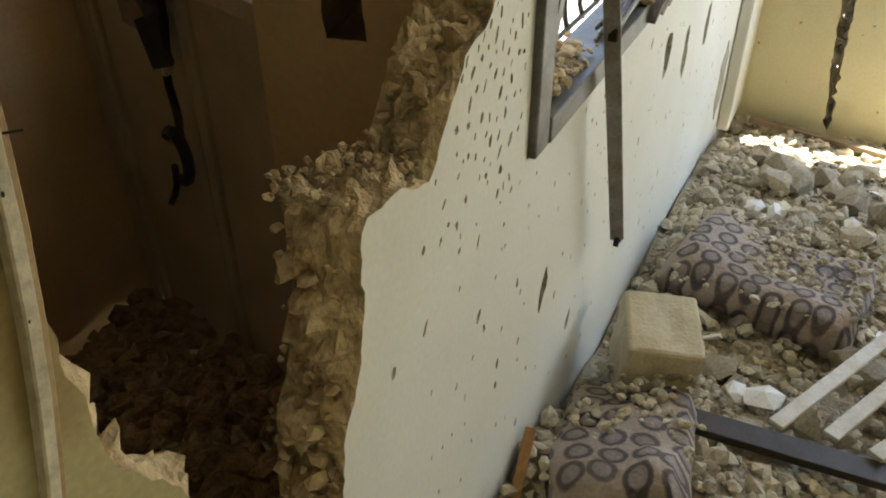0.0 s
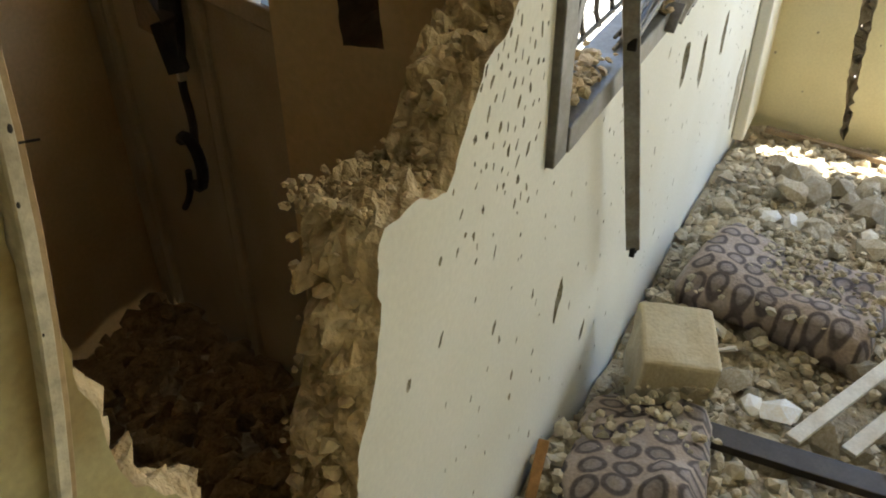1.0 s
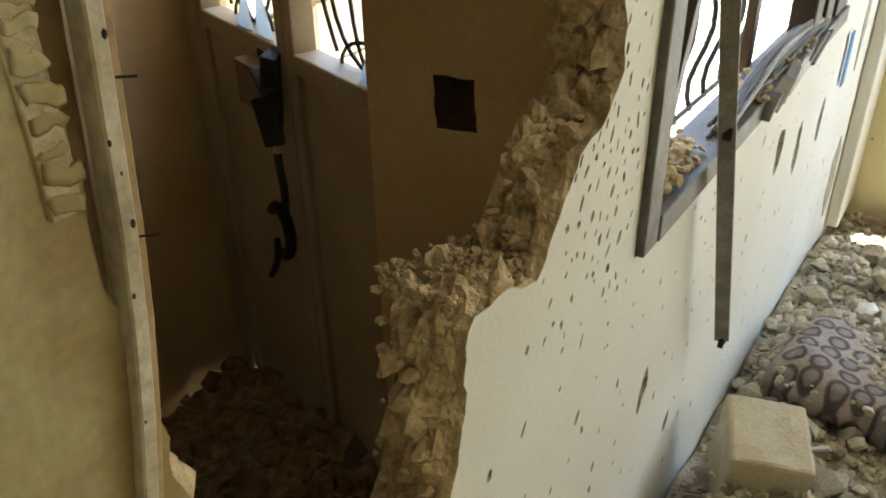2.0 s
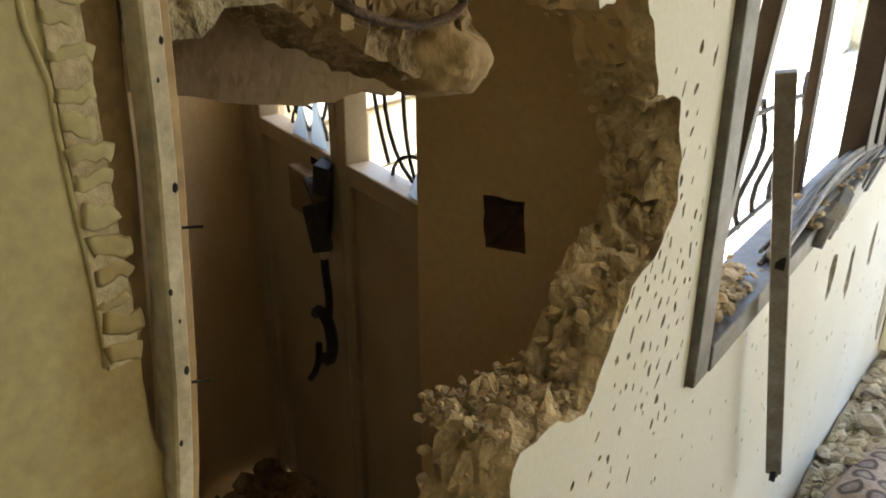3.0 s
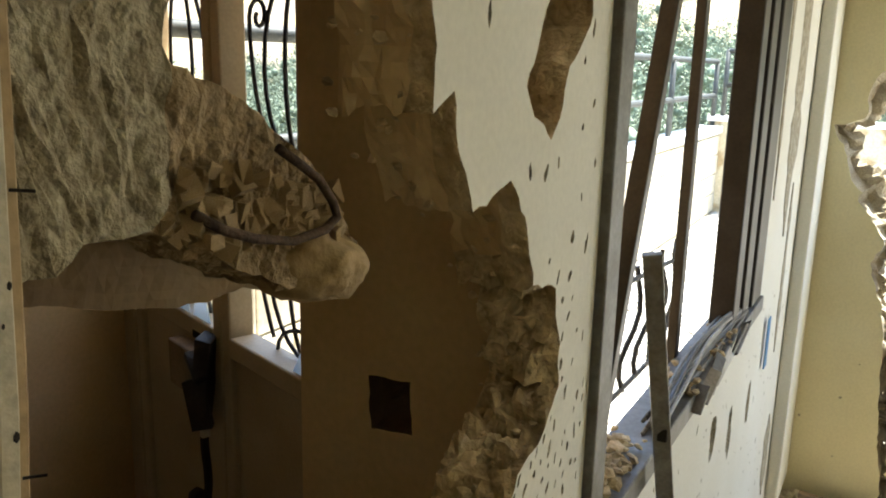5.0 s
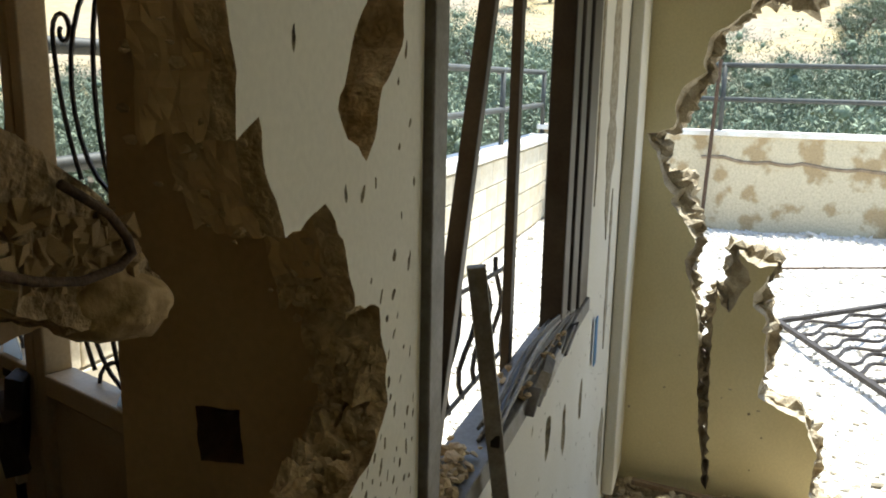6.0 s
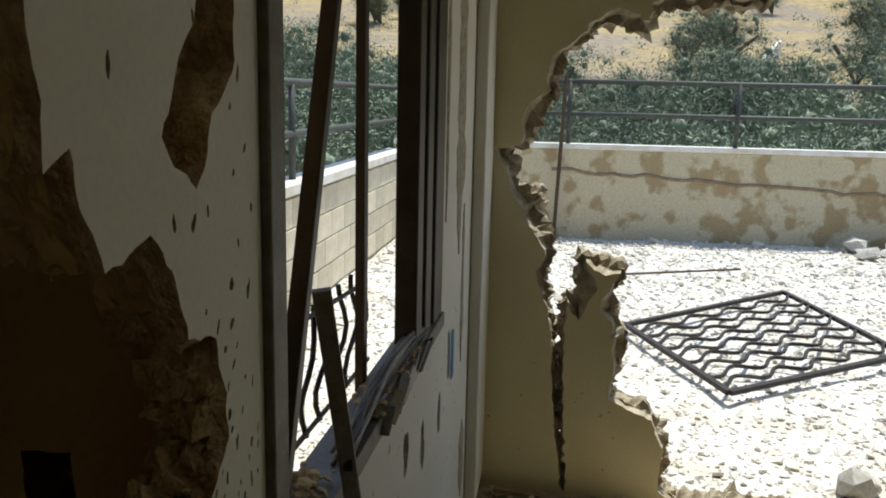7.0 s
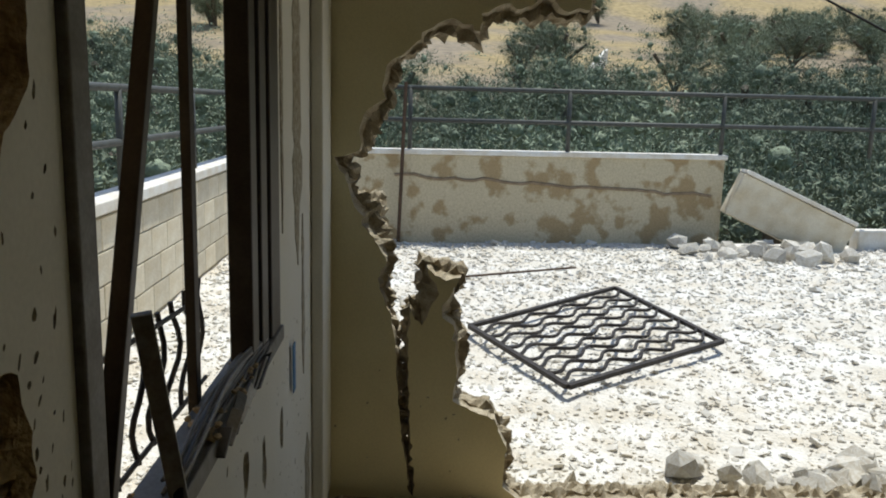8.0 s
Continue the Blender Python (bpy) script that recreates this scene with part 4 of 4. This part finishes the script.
first = part("block", bm, PALEBLOCK, side_parapet)
for row in range(4):
    for k in range(25):
        ob = first if row == k == 0 else new("block", first.data)
        ob.parent = side_parapet
        ob.location = (-0.8 + 0.4 * k + (0.2 if row % 2 else 0.0) - (0.22 if k == 24 and row % 2 else 0.0), 1.624 + rp.uniform(-0.002, 0.002), 0.12 + 0.222 * row)
box_part("coping", (-1.0, 1.58, 0.92), (8.98, 1.84, 1.0), CAP, side_parapet, 0.008)
fallen = thing("fallen_coping", "fallen pale concrete parapet slab leaning on rubble", "slab", m=Matrix.Translation((9.15, -4.38, 0.80)) @ Matrix.Rotation(radians(-93), 4, "Z") @ Matrix.Rotation(radians(24), 4, "Y"))
bm = bmesh.new()
box(bm, (0, -0.12, -0.42), (1.55, 0.12, 0.12), 0.015)
part("slab", lumpy(bm, 0.01, 6, 4, 4), PALEBLOCK, fallen)
box_part("coping", (0.01, -0.15, 0.125), (1.54, 0.15, 0.175), CAP, fallen, 0.012, "white coping strip")


stub = thing("parapet_stub", "low broken stub of the pale parapet", "parapet")
box_part("stub", (9.1, -8.4, -0.1), (9.32, -5.95, 0.22), CAP, stub, 0.02)


def railing(name, a, b, count, z0, label):
    r = thing(name, label, "railing")
    a, b = Vector(a), Vector(b)
    for i in range(count):
        p = a.lerp(b, i / (count - 1))
        bm = bmesh.new()
        tube(bm, [(p.x, p.y, z0), (p.x, p.y, z0 + 0.76)], 0.028, 8)
        part("post", bm, RAILM, r, smooth=True)
    for h, name_ in ((0.74, "top_rail"), (0.36, "mid_rail")):
        bm = bmesh.new()
        tube(bm, [(a.x, a.y, z0 + h), (b.x, b.y, z0 + h)], 0.028, 8)
        part(name_, bm, RAILM, r, smooth=True)
    return r


railing("railing", (9.1, 1.62, 0), (9.52, -8.1, 0), 6, 1.10, "grey green pipe railing on the far parapet")
railing("railing", (-0.8, 1.71, 0), (9.0, 1.71, 0), 6, 0.98, "grey green pipe railing along the side parapet")
pole = thing("steel_pole", "thin rusty pole standing against the far parapet", "pole")
bm = bmesh.new()
tube(bm, [(8.96, -0.205, 0.0), (8.97, -0.27, 1.9)], 0.022, 8)
part("pole", bm, RUST, pole)

TSTONES = [rock_mesh("concrete_chunk", 80 + i, CHUNK, (0.8, 0.5, 0.9)[i % 3]) for i in range(6)]
for i in range(70):
    if i < 34:
        x, y, sz = 2.50 + abs(rr.gauss(0, 0.16)), -2.25 + rr.gauss(0, 0.25), rr.uniform(0.05, 0.18)
    else:
        x, y, sz = 9.0 - abs(rr.gauss(0, 0.5)), -4.4 + rr.gauss(0, 0.6), rr.uniform(0.1, 0.32)
    ob = tagged(new("concrete_chunk", TSTONES[i % 6]), "pale broken concrete chunk on the terrace", "chunk", "concrete chunks on the terrace")
    ob.matrix_world = Matrix.LocRotScale((x, y, terrace(x, y) + sz * 0.25), Euler((rr.uniform(-0.5, 0.5), rr.uniform(-0.5, 0.5), rr.uniform(0, 6))), (sz, sz * rr.uniform(0.6, 1.1), sz))
cable = thing("steel_rod", "thin dark rod lying across the terrace", "rod")
bm = bmesh.new()
tube(bm, [(6.6 + 0.1 * k, -0.5 - 0.22 * k, 0.05) for k in range(8)], 0.012, 6)
part("rod", bm, RUST, cable)

# wavy window grille lying on the terrace
GA, GB, GC, GD = Vector((6.34, -2.21, 0.06)), Vector((3.68, -1.287, 0.06)), Vector((4.97, -0.803, 0.06)), Vector((4.66, -2.564, 0.06))
grille = thing("window_grille", "black wavy iron window grille lying on terrace rubble", "grille")
quad = [GC, GA, GD, GB]
bm = bmesh.new()
for a, b in zip(quad, quad[1:] + quad[:1]):
    profile_bar(bm, a, b, 0.04, 0.03)
part("frame", bm, DARKSTEEL, grille)
for k in range(1, 10):
    a, b = quad[0].lerp(quad[3], k / 10), quad[1].lerp(quad[2], k / 10)
    side = (quad[3] - quad[0]).normalized()
    bm = bmesh.new()
    tube(bm, [a.lerp(b, j / 40) + side * 0.055 * math.sin(j / 40 * math.pi * 9 + (k % 2) * 1.3) for j in range(41)], 0.013, 6)
    part("wavy_bar", bm, DARKSTEEL, grille)
# grille still standing outside the window
outer = thing("window_guard", "bent wavy iron guard outside the window", "grille", at=(0.45, 0.28, -0.08))
for k in range(7):
    x = 0.25 + 0.14 * k
    bm = bmesh.new()
    tube(bm, [(x + 0.03 * math.sin(j * 0.8 + k) + 0.012 * j, 0.01 * math.sin(j), 0.88 + 0.04 * j) for j in range(9)], 0.0075, 6)
    part("wavy_bar", bm, DARKSTEEL, outer)
bm = bmesh.new()
tube(bm, [(0.1, 0, 1.22), (1.1, 0, 1.15)], 0.007, 6)
tube(bm, [(0.1, 0, 0.9), (1.2, 0, 0.88)], 0.007, 6)
part("cross_bar", bm, DARKSTEEL, outer)

# ---- land beyond ----
def land(x, y):
    r = math.hypot(x, y)
    h = -3.8 + 0.1 * min(max(0.0, x - 14), 24) + 0.6 * noise.noise(Vector((x * 0.05, y * 0.05, 2)))
    far = max(0.0, x * 0.94 + y * 0.1 - 34)
    h += min(far * 0.20, 60) + min(max(0.0, far - 80) * 0.25, 260)
    return h if r > 16 else h - 0.3


def ground_sheet():
    rings = [8, 11, 14, 18, 23, 29, 36, 45, 56, 70, 90, 120, 170, 260, 420, 800, 1600, 3000]
    V, F, n = [(4.0, -4.0, -3.6)], [], 96
    for r in rings:
        for k in range(n):
            a = 2 * math.pi * k / n
            x, y = 4 + r * math.cos(a), -4 + r * math.sin(a)
            V.append((x, y, land(x, y)))
    F += [(0, 1 + k, 1 + (k + 1) % n) for k in range(n)]
    for j in range(len(rings) - 1):
        for k in range(n):
            a, b = 1 + j * n + k, 1 + j * n + (k + 1) % n
            F.append((a, a + n, b + n, b))
    return tagged(new("ground", mesh_of("ground", V, F, [EARTH], True)), "dry ochre hillside with scattered grass", "ground", kind="structure")


ground_sheet()


wire = thing("power_cable", "dark overhead cable hanging above the slope", "cable")
bm = bmesh.new()
tube(bm, [(20.0, -10.4 - 0.5 * k, 4.5 - 0.23 * k) for k in range(-12, 16)], 0.03, 6)
part("wire", bm, DARKSTEEL, wire)
for ax, ay, bx, by, hgt in ((46, -8.6, 74, -17.5, 1.3), (46, -8.6, 48, 14.0, 0.8)):
    fw = thing("field_wall", "low pale boundary wall on the hillside", "wall")
    n = 14
    bm = bmesh.new()
    for k in range(n):
        p, q = Vector((ax, ay, 0)).lerp(Vector((bx, by, 0)), k / n), Vector((ax, ay, 0)).lerp(Vector((bx, by, 0)), (k + 1) / n)
        p.z, q.z = land(p.x, p.y) - 0.3, land(q.x, q.y) - 0.3
        t = (q - p).normalized()
        side = Vector((-t.y, t.x, 0)) * 0.15
        up = Vector((0, 0, hgt + 0.3))
        v = [bm.verts.new(c) for c in (p - side, p + side, q + side, q - side, p - side + up, p + side + up, q + side + up, q - side + up)]
        for f in ((0, 1, 5, 4), (1, 2, 6, 5), (2, 3, 7, 6), (3, 0, 4, 7), (4, 5, 6, 7)):
            bm.faces.new([v[i] for i in f])
    part("masonry", bm, CAP, fw)


def olive(seed, size):
    rnd = random.Random(seed)
    t = thing("olive_tree", "dusty grey green olive tree on the dry slope", "tree", "olive grove beyond the terrace")
    bm = bmesh.new()
    ends = []
    for i in range(5):
        a = rnd.uniform(0, 6.28)
        pts, p = [], Vector((0, 0, 0))
        dirn = Vector((math.cos(a) * 0.3, math.sin(a) * 0.3, 1))
        for j in range(6):
            pts.append(p.copy())
            dirn += Vector((rnd.uniform(-0.3, 0.3), rnd.uniform(-0.3, 0.3), 0)) + Vector((math.cos(a), math.sin(a), 0)) * 0.14
            p = p + dirn.normalized() * size * 0.15
        tube(bm, pts, 0.03 * size, 6)
        ends += pts[2:]
    part("trunk", bm, TRUNK, t)
    V, F = [], []
    clumps = []
    for i in range(60):
        e = ends[rnd.randrange(len(ends))]
        c = e + Vector((rnd.gauss(0, 1), rnd.gauss(0, 1), rnd.gauss(0, 0.8))) * size * 0.13 + Vector((0, 0, size * 0.08))
        clumps.append((c, size * rnd.uniform(0.05, 0.11)))
    for i in range(12000):
        e, r = clumps[rnd.randrange(len(clumps))]
        c = e + Vector((rnd.gauss(0, 1), rnd.gauss(0, 1), rnd.gauss(0, 0.8))) * r
        c.z = max(c.z, size * 0.05)
        a, b = (Vector((rnd.gauss(0, 1), rnd.gauss(0, 1), rnd.gauss(0.9, 1))) + (c - e) / r * 0.6).normalized(), Vector((rnd.gauss(0, 1), rnd.gauss(0, 1), rnd.gauss(0, 1))).normalized()
        l, w = size * rnd.uniform(0.010, 0.021), size * rnd.uniform(0.003, 0.0055)
        b = a.cross(b).normalized()
        s = len(V)
        V += [c - a * l, c + b * w, c + a * l, c - b * w]
        F.append((s, s + 1, s + 2, s + 3))
    bm = bmesh.new()
    for e, r in clumps:
        made = bmesh.ops.create_icosphere(bm, subdivisions=2, radius=r * 0.42, matrix=Matrix.Translation(e))["verts"]
        for v in made:
            v.co += (v.co - e) * (0.45 * noise.noise(v.co * 9 / size) + 0.35 * noise.noise(v.co * 26 / size))
    n0 = len(V)
    bm.verts.index_update()
    V += [v.co.copy() for v in bm.verts]
    F += [tuple(n0 + v.index for v in f.verts) for f in bm.faces]
    bm.free()
    cr = new("crown", mesh_of("crown", V, F, [LEAF], True))
    cr.parent = t
    return t


trees = [olive(100 + i, 4.2 + 0.5 * i) for i in range(4)]
rt = random.Random(77)
count = 0
sites = []
for r in range(9):
    for k in range(-16, 11):
        x, y = 14.0 + 3.7 * r + rt.uniform(-1.4, 1.4), 3.0 * k - 2 + rt.uniform(-1.5, 1.5)
        if rt.random() < 0.88:
            sites.append((x, y))
for i in range(190):
    x, y = 40 + 75 * rt.random(), rt.uniform(-80, 40)
    if y < -0.33 * x or rt.random() < 0.12:
        sites.append((x, y))
for x, y in sites:
    if abs(y) > 7 + x * 0.75:
        continue
    m = Matrix.Translation((x, y, land(x, y) - 0.1)) @ Matrix.Rotation(rt.uniform(0, 6.28), 4, "Z")
    sc = rt.uniform(0.75, 1.15) * (0.95 if x > 20 else 1.0)
    if count < 4:
        trees[count].matrix_world = m
    else:
        tr = copy_thing(trees[count % 4], m)
        tr.scale = (sc, sc, sc * rt.uniform(0.85, 1.1))
    count += 1

# low scrub over the hillside
rs = random.Random(31)
V, F = [], []
for i in range(520):
    x, y = 36 + 110 * rs.random(), rs.uniform(-90, 50)
    z, r = land(x, y), rs.uniform(0.25, 0.8)
    for k in range(26):
        c = Vector((x + rs.gauss(0, r * 0.6), y + rs.gauss(0, r * 0.6), z + abs(rs.gauss(0, r * 0.5))))
        a = Vector((rs.gauss(0, 1), rs.gauss(0, 1), rs.gauss(0, 1))).normalized()
        b = a.orthogonal().normalized()
        n = len(V)
        V += [c - a * 0.2 * r, c + b * 0.14 * r, c + a * 0.2 * r, c - b * 0.14 * r]
        F.append((n, n + 1, n + 2, n + 3))
tagged(new("scrub", mesh_of("scrub", V, F, [LEAF])), "dry grey green scrub dotted over the hillside", "scrub", kind="stuff")
